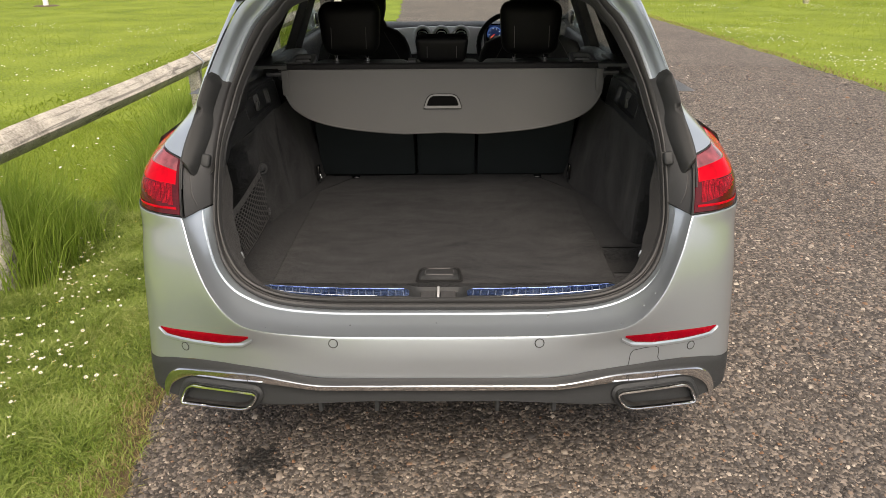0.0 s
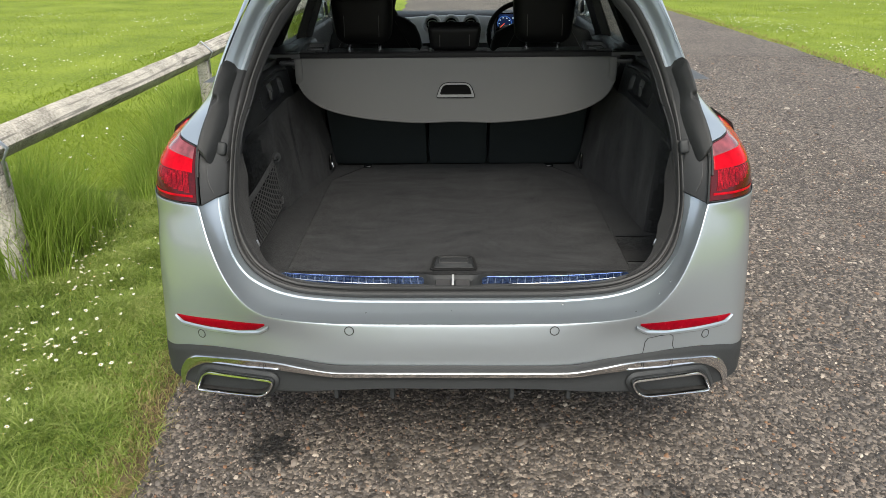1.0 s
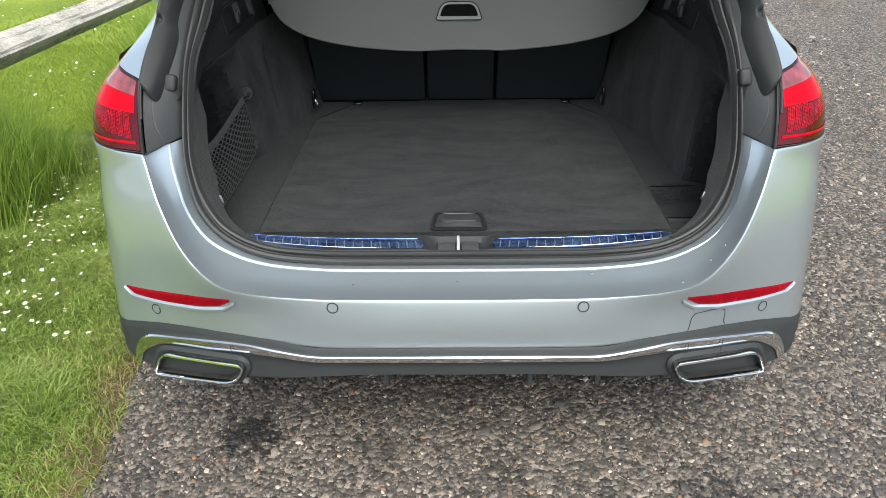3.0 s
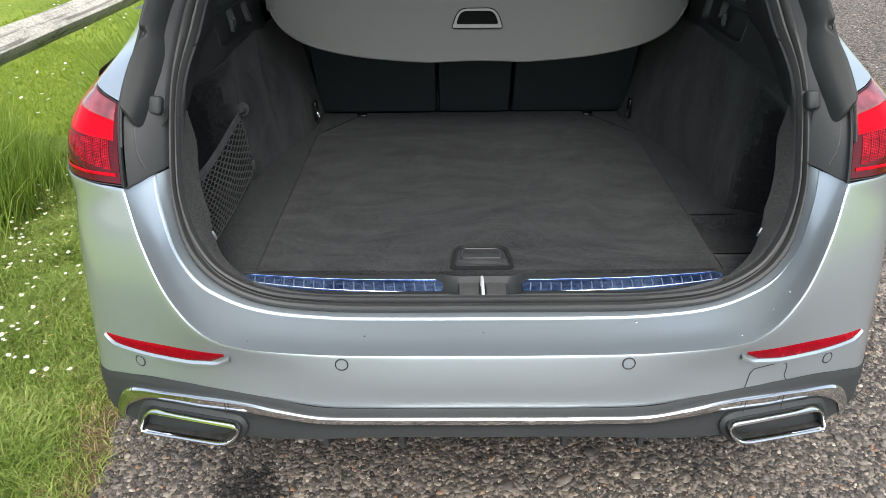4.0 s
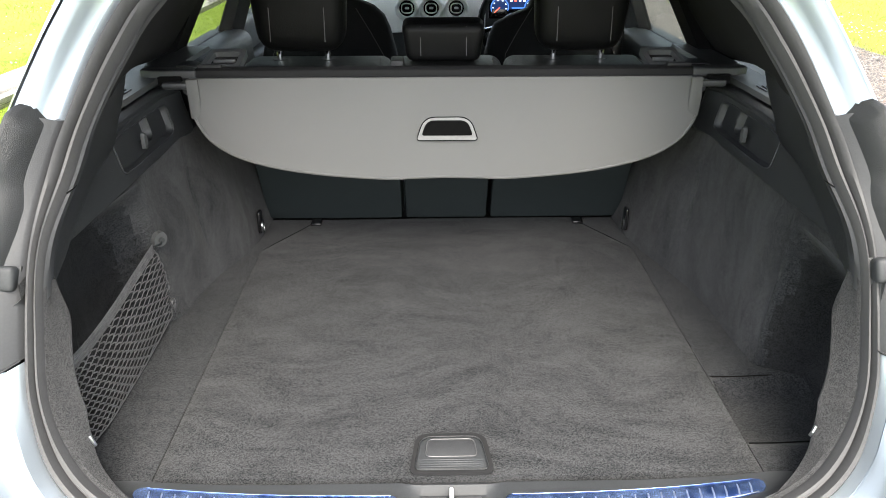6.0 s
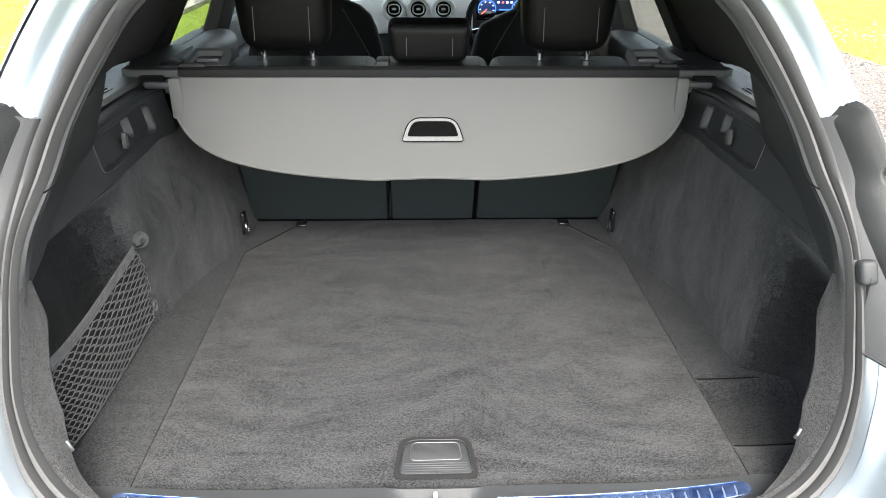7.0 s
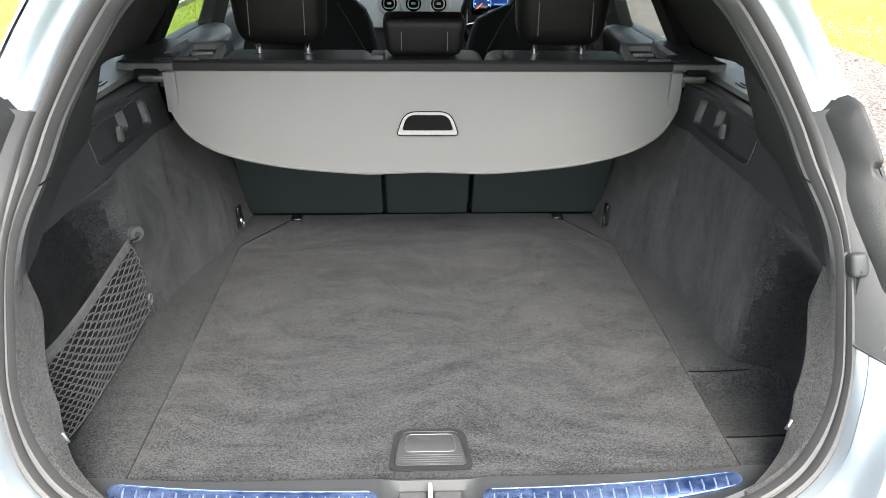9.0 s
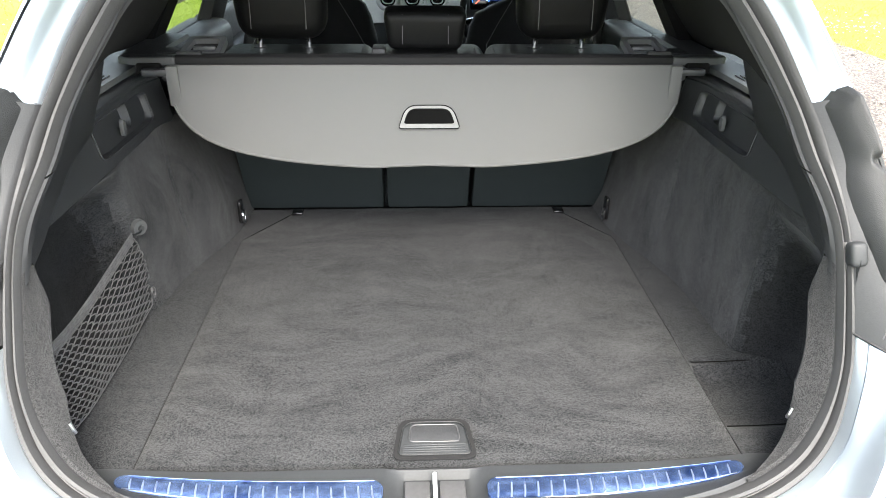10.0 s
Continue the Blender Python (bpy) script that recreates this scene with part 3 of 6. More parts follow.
part("towing_cover_gap", tube([p + n * 0.0004 for p, n in line], 0.0009, 6), PLASTIC, BUMPER, "outline of a small square towing-eye cover")

# ---- lower trim, chrome strip, valance, tail pipes ----
LX = [0, .17, .31, .40, .47, .56, .64, .72, .79, .835, .862]
LY = [1.530, 1.531, 1.538, 1.552, 1.569, 1.591, 1.615, 1.647, 1.690, 1.750, 1.860]


def low_line(zs, dy=0.0, dx=0.0, upto=10):
    return spline([(x + dx * (i > 6), y + dy, z) for i, (x, y, z) in enumerate(zip(LX, LY, zs))], 10 * PER + 1)[:upto * PER + 1]


Z_BAND = [.442, .441, .439, .449, .452, .452, .448, .435, .413, .397, .390]
Z_CH_T = [.427, .426, .423, .430, .434, .430, .424, .411, .392, .340, .330]
Z_CH_B = [.411, .411, .407, .410, .409, .400, .387, .362, .330, .315, .310]
Z_BOT = [.369, .369, .358, .343, .333, .315, .305, .302, .305, .306, .308]


def chrome_strip():
    t = [(0, .427), (.17, .426), (.31, .423), (.40, .430), (.47, .434), (.56, .430), (.633, .423), (.689, .414), (.720, .404), (.748, .382), (.768, .351), (.776, .322), (.770, .298)]
    b = [(0, .411), (.17, .411), (.31, .407), (.40, .410), (.47, .409), (.56, .404), (.630, .400), (.675, .392), (.702, .380), (.725, .364), (.746, .342), (.758, .318), (.764, .300)]

    def on(line):
        p = spline([(x, 0, z) for x, z in line], 12 * PER + 1)
        return np.array([(x, float(np.interp(x, LX, LY)) - 0.005, z) for x, _, z in p])
    t, b = on(t), on(b)
    rings = [t + (0, 0.014, 0), t, lerp(t, b, 0.08) + (0, -0.0045, 0), lerp(t, b, 0.5) + (0, -0.0038, 0), lerp(t, b, 0.92) + (0, -0.0020, 0), b, b + (0, 0.014, 0)]
    skin("chrome_strip", [both(r) for r in rings], CHROME, BUMPER, "bright chrome strip sweeping down round the tail pipes")


chrome_strip()
band = low_line(Z_BAND, 0.006)
ct, cb, bt = low_line(Z_CH_T, -0.001), low_line(Z_CH_B, -0.001), low_line(Z_BOT, 0.002)
val = [band, lerp(band, ct, 0.5) + (0, -0.001, 0.001), ct, lerp(ct, cb, 0.5) + (0, 0.004, 0), cb, lerp(cb, bt, 0.15) + (0, 0.004, 0), lerp(cb, bt, 0.5) + (0, 0.002, 0), lerp(cb, bt, 0.9), bt + (0, 0.006, 0), bt + (0, 0.05, -0.004), bt + (0, 0.14, 0.02)]
skin("lower_valance", [both(r) for r in val], CLADDING, BUMPER, "matt dark grey plastic lower valance")


def joint(x, z0, z1):
    """A thin joint across the lower trim and the chrome strip."""
    y = float(np.interp(abs(x), LX, LY))
    part("trim_joint", tube([(x, y - 0.0135, z) for z in np.linspace(z0, z1, 6)], 0.0009, 6), PLASTIC, BUMPER)


for x, z0, z1 in ((-0.500, .405, .434), (0.503, .405, .434), (0.585, .395, .430)):
    joint(x, z0, z1)


def tail_pipe(s):
    c = [(.466, .388), (.684, .378), (.722, .301), (.500, .327)]
    out = rounded(c, [0.030, 0.032, 0.026, 0.034], 6)
    def ring(poly, dy):
        return [Vector((p[0] * s, float(np.interp(p[0], LX, LY)) + dy, p[1])) for p in poly]
    def inset(d):
        """The outline moved inwards by d along its normals."""
        n = len(out)
        moved = []
        for i, p in enumerate(out):
            run_ = out[(i + 1) % n] - out[i - 1]
            nrm = Vector((-run_.y, run_.x)).normalized()
            if nrm.dot(Vector((0.592, 0.345)) - p) < 0:
                nrm = -nrm
            moved.append(p + nrm * d)
        return moved
    tip = part("tail_pipe_trim", loft([ring(out, 0.05), ring(out, -0.018), ring(inset(0.001), -0.024), ring(inset(0.005), -0.025), ring(inset(0.0075), -0.021), ring(inset(0.008), 0.02)], True), CHROME, car, "four-cornered chrome tail pipe trim")
    inner = loft([ring(inset(0.0075), -0.014), ring(inset(0.010), 0.0), ring(inset(0.012), 0.07)], True)
    inner.faces.new([inner.verts.new(p) for p in ring(inset(0.012), 0.07)])
    part("pipe_inside", inner, SOOT, tip, "sooty inside of the tail pipe")
    grow = inset(-0.013)
    part("pipe_surround", loft([ring(grow, 0.03), ring(grow, -0.004), ring([lerp(a, b, 0.6) for a, b in zip(grow, out)], -0.010), ring(out, -0.006), ring(out, 0.04)], True), CLADDING, tip)


for s in (-1, 1):
    tail_pipe(s)
for x in (-0.31, -0.16, 0.16, 0.31):
    part("diffuser_fin", box((0.012, 0.10, 0.05), (x, 1.60, 0.352), 0.004), CLADDING, BUMPER)
part("underbody", box((1.5, 3.9, 0.12), (0, 4.15, 0.27), 0.02), PLASTIC, car)
part("spare_well", box((1.1, 0.55, 0.16), (0, 1.98, 0.48), 0.04), PLASTIC, car)

# ---- tail lamps ----
L_IN = [(.664, 1.708, .827), (.669, 1.737, .881), (.672, 1.765, .926), (.672, 1.787, .958)]
L_MID = [(.742, 1.738, .826), (.755, 1.764, .885), (.744, 1.806, .938), (.724, 1.832, .971)]
L_OUT = [(.803, 1.797, .826), (.805, 1.826, .886), (.780, 1.858, .940), (.741, 1.880, .979)]
L_SIDE = [(.842, 1.925, .834), (.840, 1.960, .888), (.810, 1.985, .940), (.752, 2.000, .982)]
L_END = [(.864, 2.080, .853), (.860, 2.090, .890), (.830, 2.100, .943), (.774, 2.110, .984)]


def lamp_grid(n_u, n_v):
    rows = [spline(r, n_v) for r in (L_IN, L_MID, L_OUT, L_SIDE, L_END)]
    return np.array([spline([r[v] for r in rows], n_u) for v in range(n_v)])


def tail_lamp(s):
    g = lamp_grid(81, 61)
    c = g.mean(axis=(0, 1)) + np.array((-0.05, 0.15, 0))

    def spot(u, v):
        i, k = int(u), int(v)
        return lerp(lerp(g[k, i], g[k, i + 1], u - i), lerp(g[k + 1, i], g[k + 1, i + 1], u - i), v - k)

    def piece(v0, v1, u0, u1, lift, edge):
        rows = []
        for v in range(v0, v1 + 1):
            row = []
            for u in range(u0, u1 + 1):
                a, b = g[min(v + 1, 60), u] - g[max(v - 1, 0), u], g[v, min(u + 1, 80)] - g[v, max(u - 1, 0)]
                n = np.cross(a, b)
                n = n / np.linalg.norm(n)
                n = n if n @ (g[v, u] - c) > 0 else -n
                rim = min(v - v0, v1 - v, u - u0, u1 - u)
                row.append((g[v, u] + n * (lift if rim else lift - edge)) * (s, 1, 1))
            rows.append(row)
        return loft(rows)

    housing = part("tail_lamp", piece(0, 60, 0, 80, 0.0, 0.006), LENS_DARK, car, "red tail lamp, unlit, wrapped round the corner")
    part("upper_lens", piece(27, 41, 3, 76, 0.0014, 0.0012), LENS, housing, "bright red light band")
    part("outer_lens", piece(41, 52, 40, 76, 0.0014, 0.0012), LENS, housing)
    part("top_lens", piece(52, 58, 40, 76, 0.0014, 0.0012), LENS_CLEAR, housing)
    part("top_lens", piece(41, 58, 3, 40, 0.0014, 0.0012), LENS_CLEAR, housing, "smoky reddish upper lens")
    part("rim_lens", piece(5, 7, 3, 76, 0.0024, 0.0010), LENS, housing, "thin bright red line along the lamp's lower edge")
    for k in range(8):
        low = (9, 10, 11, 12, 14, 16, 18, 21)[k]
        for j in range(4):
            u0 = 5 + k * 3.8 + j * 0.88
            bm = bmesh.new()
            for v0 in np.arange(low, 26.4, 0.9):
                quad = [spot(u0, v0), spot(u0 + 0.66, v0), spot(u0 + 0.66, v0 + 0.64), spot(u0, v0 + 0.64)]
                out_ = np.array((0.35, -0.94, 0.0)) * 0.0016
                bm.faces.new([bm.verts.new((p + out_) * (s, 1, 1)) for p in quad])
            part("light_rib", bm, LENS_RIB, housing)
    seam = [Vector(g[60, u] * (s, 1, 1)) for u in range(81)]
    part("lamp_gap", tube(seam, 0.0014, 6), PLASTIC, housing)
    side_seam = [Vector(g[v, 0] * (s, 1, 1)) for v in range(61)]
    part("lamp_gap", tube(side_seam, 0.0022, 6), PLASTIC, housing)
    low_seam = [Vector(g[0, u] * (s, 1, 1)) for u in range(81)]
    part("lamp_gap", tube(low_seam, 0.0014, 6), PLASTIC, housing)
    c_, l_ = run(CREASE, 7, 8), spline(L_IN, PER + 1)
    border = [c_ + (-.004, .004, 0), c_ + (-.003, -.001, .001), lerp(c_, l_, 0.5) + (0, -.0015, 0), l_ + (.001, -.001, 0), l_ + (.002, .003, 0)]
    skin("lamp_border", [flip(r, s) for r in border], PLASTIC, housing)


for s in (-1, 1):
    tail_lamp(s)

# ---- quarter panels, roof and sides ----
Q1 = [(.672, 1.789, .962), (.650, 1.865, 1.055), (.630, 1.945, 1.147), (.590, 2.045, 1.262), (.545, 2.110, 1.335), (.440, 2.190, 1.400), (0, 2.240, 1.425)]
Q2 = [(.723, 1.835, .972), (.664, 1.895, 1.060), (.641, 1.965, 1.147), (.602, 2.065, 1.265), (.560, 2.130, 1.345), (.460, 2.210, 1.415), (0, 2.265, 1.440)]
Q3 = [(.744, 1.886, .982), (.678, 1.950, 1.064), (.649, 2.010, 1.147), (.610, 2.105, 1.268), (.570, 2.170, 1.350), (.480, 2.250, 1.425), (0, 2.310, 1.452)]
Q4 = [(.776, 2.112, .988), (.705, 2.112, 1.058), (.662, 2.112, 1.150), (.620, 2.200, 1.270), (.585, 2.260, 1.358), (.500, 2.350, 1.432), (0, 2.400, 1.458)]
rings = [spline(q, 61) for q in (Q1, Q2, Q3, Q4)]
levels = [spline([r[i] for r in rings], 13) for i in range(61)]
for s in (-1, 1):
    skin("quarter_panel", [flip([lv[k] for lv in levels], s) for k in range(13)], SILVER, car)


def arch(y):
    z = 0.21
    for axle in (2.50, 5.36):
        d = abs(y - axle)
        if d < 0.37:
            z = max(z, 0.33 + math.sqrt(0.37 ** 2 - d * d))
    return z


def side_panel(s):
    cols = []
    for y in np.linspace(2.08, 6.12, 150):
        w = 1 - 0.10 * max(0, (y - 5.5) / 0.62) ** 2
        top, bot = 0.990 - 0.05 * max(0, (y - 4.9) / 1.2), arch(y)
        prof = [(0.862, bot), (0.880, bot + 0.02 * 1), (0.880, 0.66), (0.874, 0.82), (0.866, 0.88), (0.838, 0.945), (0.772, top)]
        cols.append([(x * w * s, y, max(z, bot) if i < 5 else z) for i, (x, z) in enumerate(prof)])
    return loft(cols)


def wheel(s, y):
    w = part("wheel", tube([(s * 0.76, y + 0.235 * math.cos(a), 0.325 + 0.235 * math.sin(a)) for a in np.linspace(0, 2 * math.pi, 40, endpoint=False)], 0.09, 12, True), TYRE, car, "black road tyre on a silver alloy rim")
    rim = box((0.02, 0.1, 0.1), (s * 0.83, y, 0.325), 0.01)
    for k in range(5):
        a = k * 2 * math.pi / 5
        t = box((0.02, 0.05, 0.23), (0, 0, 0.11), 0.006)
        bmesh.ops.transform(t, matrix=Matrix.Translation((s * 0.82, y, 0.325)) @ Matrix.Rotation(a, 4, "X"), verts=t.verts)
        me = bpy.data.meshes.new("spoke")
        t.to_mesh(me)
        t.free()
        rim.from_mesh(me)
        bpy.data.meshes.remove(me)
    part("rim", rim, SATIN, w, "five-spoke silver rim")


for s in (-1, 1):
    part("side_panel", side_panel(s), SILVER, car)
    for y in (2.50, 5.36):
        wheel(s, y)
    # window line: pillars and panes
    for name, y0, y1, m in (("quarter_window", 2.20, 2.92, GLASS_DARK), ("rear_side_window", 2.90, 3.52, GLASS_TINT), ("front_side_window", 3.64, 4.35, GLASS_TINT)):
        pts = [(.768, y0, .990), (.768, y1, .990), (.612, y1, 1.365), (.618, y0 + 0.12, 1.32)]
        if name == "front_side_window":
            pts = [(.768, y0, .990), (.768, 4.95, .985), (.635, 4.30, 1.345), (.612, y0, 1.365)]
        rings = [[(x * s, y, z) for x, y, z in pts], [((x - .005) * s, y, z) for x, y, z in pts]]
        bm = loft(rings, True)
        for r in rings:
            bm.faces.new([bm.verts.new(p) for p in r])
        bmesh.ops.remove_doubles(bm, verts=bm.verts[:], dist=1e-5)
        part(name, bm, m, car, smooth=False)
    for y0, y1, y2, y3 in ((2.80, 2.90, 3.08, 3.18), (3.50, 3.72, 3.50, 3.70)):
        rings = [[(x * s, y, z) for x, y, z in ((.780, y0, .98), (.780, y1, .98), (.612, y3, 1.38), (.612, y2, 1.38))], [(x * s, y, z) for x, y, z in ((.730, y0, .98), (.730, y1, .98), (.575, y3, 1.38), (.575, y2, 1.38))]]
        bm = loft(rings, True)
        for r in rings:
            bm.faces.new([bm.verts.new(p) for p in r])
        bmesh.ops.remove_doubles(bm, verts=bm.verts[:], dist=1e-5)
        part("door_pillar", bm, SEAT_BACK, car)
    part("windscreen_pillar", tube([(s * .80, 5.02, .98), (s * .74, 4.70, 1.16), (s * .64, 4.30, 1.36)], 0.045, 8), LINER, car)

roof_rows = []
for y in np.linspace(2.30, 4.36, 14):
    crown = 1.455 + 0.02 * math.sin((y - 2.3) / 2.06 * math.pi) - 0.07 * max(0, (y - 3.6) / 0.76) ** 2
    half = [(0, 0), (.2, -.002), (.4, -.012), (.51, -.030), (.58, -.062), (.612, -.100)]
    roof_rows.append([(-x, y, crown + z) for x, z in half[::-1]] + [(x, y, crown + z) for x, z in half[1:]])
roof = skin("roof", roof_rows, SILVER, car)
skin("roof_lining", [[(x * 0.97, y, z - 0.035) for x, y, z in r] for r in roof_rows], LINER, car, "black fabric roof lining")
ws = [[(x, 4.34 + 0.02 * abs(x), 1.385 - 0.06 * x * x) for x in np.linspace(-.6, .6, 9)], [(x * 1.28, 5.08 - 0.25 * x * x, 0.985) for x in np.linspace(-.6, .6, 9)]]
pane = skin("windscreen", ws + [[(x, y + 0.006, z - 0.004) for x, y, z in r] for r in ws[::-1]], GLASS, car)
pane.visible_shadow = False
bon = [[(x, y, z - 0.10 * (abs(x) / .8) ** 3) for x in np.linspace(-.8, .8, 11)] for y, z in ((5.04, .985), (5.4, .95), (5.8, .90), (6.1, .80), (6.2, .62), (6.2, .3))]
skin("bonnet", bon, SILVER, car)

# ---- dark plastic between tail lamp and seal ----
def pillar_trim(s):
    a_, k_ = spline(SEAL_OUT, 14 * 40 + 1), spline(CREASE, 14 * 40 + 1)

    def at(u, f, h):
        """A place between seal (f = 0) and crease (f = 1) at station u, raised by h."""
        i = min(max(u, 0), 13.99) * 40
        n = int(i)
        p = lerp(lerp(a_[n], a_[n + 1], i - n), lerp(k_[n], k_[n + 1], i - n), f)
        p = p + np.array((0.25, -0.95, 0.18)) * h
        return Vector((p[0] * s + IX * 0.5, p[1], p[2]))

    def inner(u):
        return float(np.interp(u, [7.0, 7.15, 7.30, 7.50, 7.62, 7.72, 7.83, 7.97, 8.12, 8.30, 8.55, 8.72, 8.90, 9.10, 9.32, 9.70, 9.95, 10.2],
                               [0.46, 0.50, 0.60, 0.66, 0.46, 0.42, 0.36, 0.27, 0.21, 0.15, 0.13, 0.18, 0.26, 0.28, 0.27, 0.25, 0.24, 0.24]))

    def step(u):
        return float(np.interp(u, [7.0, 7.15, 7.28, 7.42, 7.55, 7.70], [0.44, 0.50, 0.60, 0.665, 0.685, 0.69]))

    us = np.linspace(7.0, 9.99, 76)
    plate = [[at(u, f, h) for u in us] for f, h in ((-0.10, -0.014), (0.0, 0.0), (0.035, 0.004), (0.07, 0.005), (0.30, 0.005))]
    plate += [[at(u, max(0.32, step(u) - 0.02), 0.005) for u in us], [at(u, max(0.33, step(u)), 0.0045) for u in us], [at(u, max(0.34, step(u) + 0.012), -0.003) for u in us], [at(u, 0.85, -0.006) for u in us], [at(u, 1.0, -0.006) for u in us]]
    base = part("pillar_trim", loft(plate), TRIM_GREY, car, "grey moulded plastic trim beside the seal")
    part("trim_step", tube([at(u, max(0.33, step(u)) + 0.004, 0.0036) for u in np.linspace(7.12, 7.66, 16)], 0.0012, 6), EDGE, base)

    # the drain channel: a dark bulge with a slanting foot, pinched where a clip holds it
    def foot(w):
        return float(np.interp(w, [0, 0.25, 0.45, 0.75, 1], [7.62, 7.62, 7.68, 7.82, 7.93]))

    def head(w):
        return float(np.interp(w, [0, 0.12, 0.35, 0.55, 0.85, 1], [9.95, 9.97, 10.04, 10.11, 10.12, 10.06]))
    rows = []
    for v in np.linspace(0, 1, 70):
        row = []
        for w in np.linspace(0, 1, 22):
            u = foot(w) + (head(w) - foot(w)) * v
            f = inner(max(u, 7.62)) + (1.03 - inner(max(u, 7.62))) * w
            across = max(0.0, 1 - abs(2 * w - 1.0) ** 3.2) ** 0.7
            ends = min(1.0, v / 0.07, (1 - v) / 0.05) ** 0.6 if 0 < v < 1 else 0.0
            pinch = 1 - 0.62 * math.exp(-((u - 9.10) / 0.10) ** 2) * min(1, max(0, (w - 0.45) / 0.3))
            waist = 1 - 0.30 * math.exp(-((u - 8.95) / 0.22) ** 2)
            row.append(at(u, f, -0.004 + 0.034 * across * ends * pinch * waist))
        rows.append(row)
    part("drain_channel", loft(rows), PLASTIC, base, "dark wavy moulded channel behind the lamp")
    part("channel_lip", tube([at(u, 1.0, 0.002) for u in np.linspace(7.5, 10.0, 40)], 0.003, 6), PLASTIC, base)
    m = Matrix.Translation((s * 0.617, 1.816, 0.945)) @ Matrix.Rotation(radians(-6 * s), 4, "Y") @ Matrix.Rotation(radians(-20), 4, "X")
    stop = part("buffer_stop", box((0.025, 0.024, 0.036), (0, 0, 0), 0.007, None, 3), CLADDING, base)
    stop.matrix_local = m
    part("buffer_foot", box((0.030, 0.010, 0.042), (0, 0.012, -0.002), 0.003, None, 2), PLASTIC, stop)
    low = [at(7.0, f, h) for f, h in ((0.0, 0.006), (0.25, 0.007), (0.45, 0.007), (0.7, -0.002), (1.0, -0.002))]
    part("trim_gap", tube(low, 0.0018, 6), PLASTIC, base)


for s in (-1, 1):
    pillar_trim(s)

# ---- boot: floor, sill, side lining ----
MX = 0.018    # the middle line of the boot's floor


def mat_half(y):
    return float(np.interp(y, [1.76, 1.80, 2.20, 2.635, 2.79, 2.84], [0.491, 0.492, 0.494, 0.496, 0.398, 0.374]))


def boot_floor():
    rows = []
    for y in np.linspace(1.796, 2.838, 110):
        w = mat_half(y)
        row = []
        for f in np.linspace(-1, 1, 111):
            x = f * w
            crease = 0.0024 * noise.noise((x * 3.2 + y * 1.4, y * 9.0, 1.7)) + 0.0014 * noise.noise((x * 9, y * 22, 4.1))
            edge = min(1.0, (1 - abs(f)) * 18)
            row.append((x + MX, y, 0.590 + crease * edge - 0.004 * (1 - edge) ** 2))
        rows.append(row)
    rows = [[(x, y, z - 0.02) for x, y, z in rows[0]]] + rows + [[(x, y, z - 0.02) for x, y, z in rows[-1]]]
    floor = part("boot_floor", loft(rows), CARPET, car, "charcoal carpeted boot floor, faintly creased")
    for s in (-1, 1):
        edge = [(s * (mat_half(y) + 0.0008) + MX, y, 0.5856) for y in np.linspace(1.80, 2.83, 60)]
        part("floor_gap", tube(edge, 0.0005, 6), CARPET_SHADE, floor)
    return floor


FLOOR = boot_floor()
for s in (-1, 1):
    part("floor_slot", box((0.030, 0.035, 0.012), (s * 0.376 + MX + 0.004, 2.812, 0.590), 0.003), GLOSS, FLOOR)


def floor_latch():
    outline = rounded([(-.069, 1.795), (.069, 1.795), (.059, 1.892), (-.059, 1.892)], [0.016, 0.016, 0.024, 0.024], 5)
    inner = rounded([(-.060, 1.803), (.060, 1.803), (.050, 1.882), (-.050, 1.882)], [0.012, 0.012, 0.02, 0.02], 5)
    pad = rounded([(-.043, 1.832), (.043, 1.832), (.039, 1.874), (-.039, 1.874)], 0.010, 4)
    shift = Matrix.Translation((IX * 0.5, 0, 0.5925))
    latch = part("floor_handle", frame_plate(outline, inner, 0.0030, shift), LINER, car, "black plastic lifting handle sunk in the boot floor")
    part("handle_plate", slab(inner, 0.003, 0.001, shift), CLADDING, latch)
    part("handle_pad", slab(pad, 0.0055, 0.002, shift), TRIM_GREY, latch)
    for k in range(5):
        y = 1.807 + k * 0.0052
        part("handle_rib", box((0.105, 0.0028, 0.003), (IX * 0.5, y, 0.5955), 0.001, None, 1), CLADDING, latch)
    pad_line = [(x + IX * 0.5, y, 0.5985) for x, y in [tuple(p) for p in pad]]
    part("handle_edge", tube(pad_line, 0.0009, 6, True), EDGE, latch)
    line_ = [(x + IX * 0.5, y, 0.5975) for x, y in [tuple(p) for p in inner]]
    part("handle_edge", tube(line_, 0.0012, 6, True), PLASTIC, latch)


floor_latch()


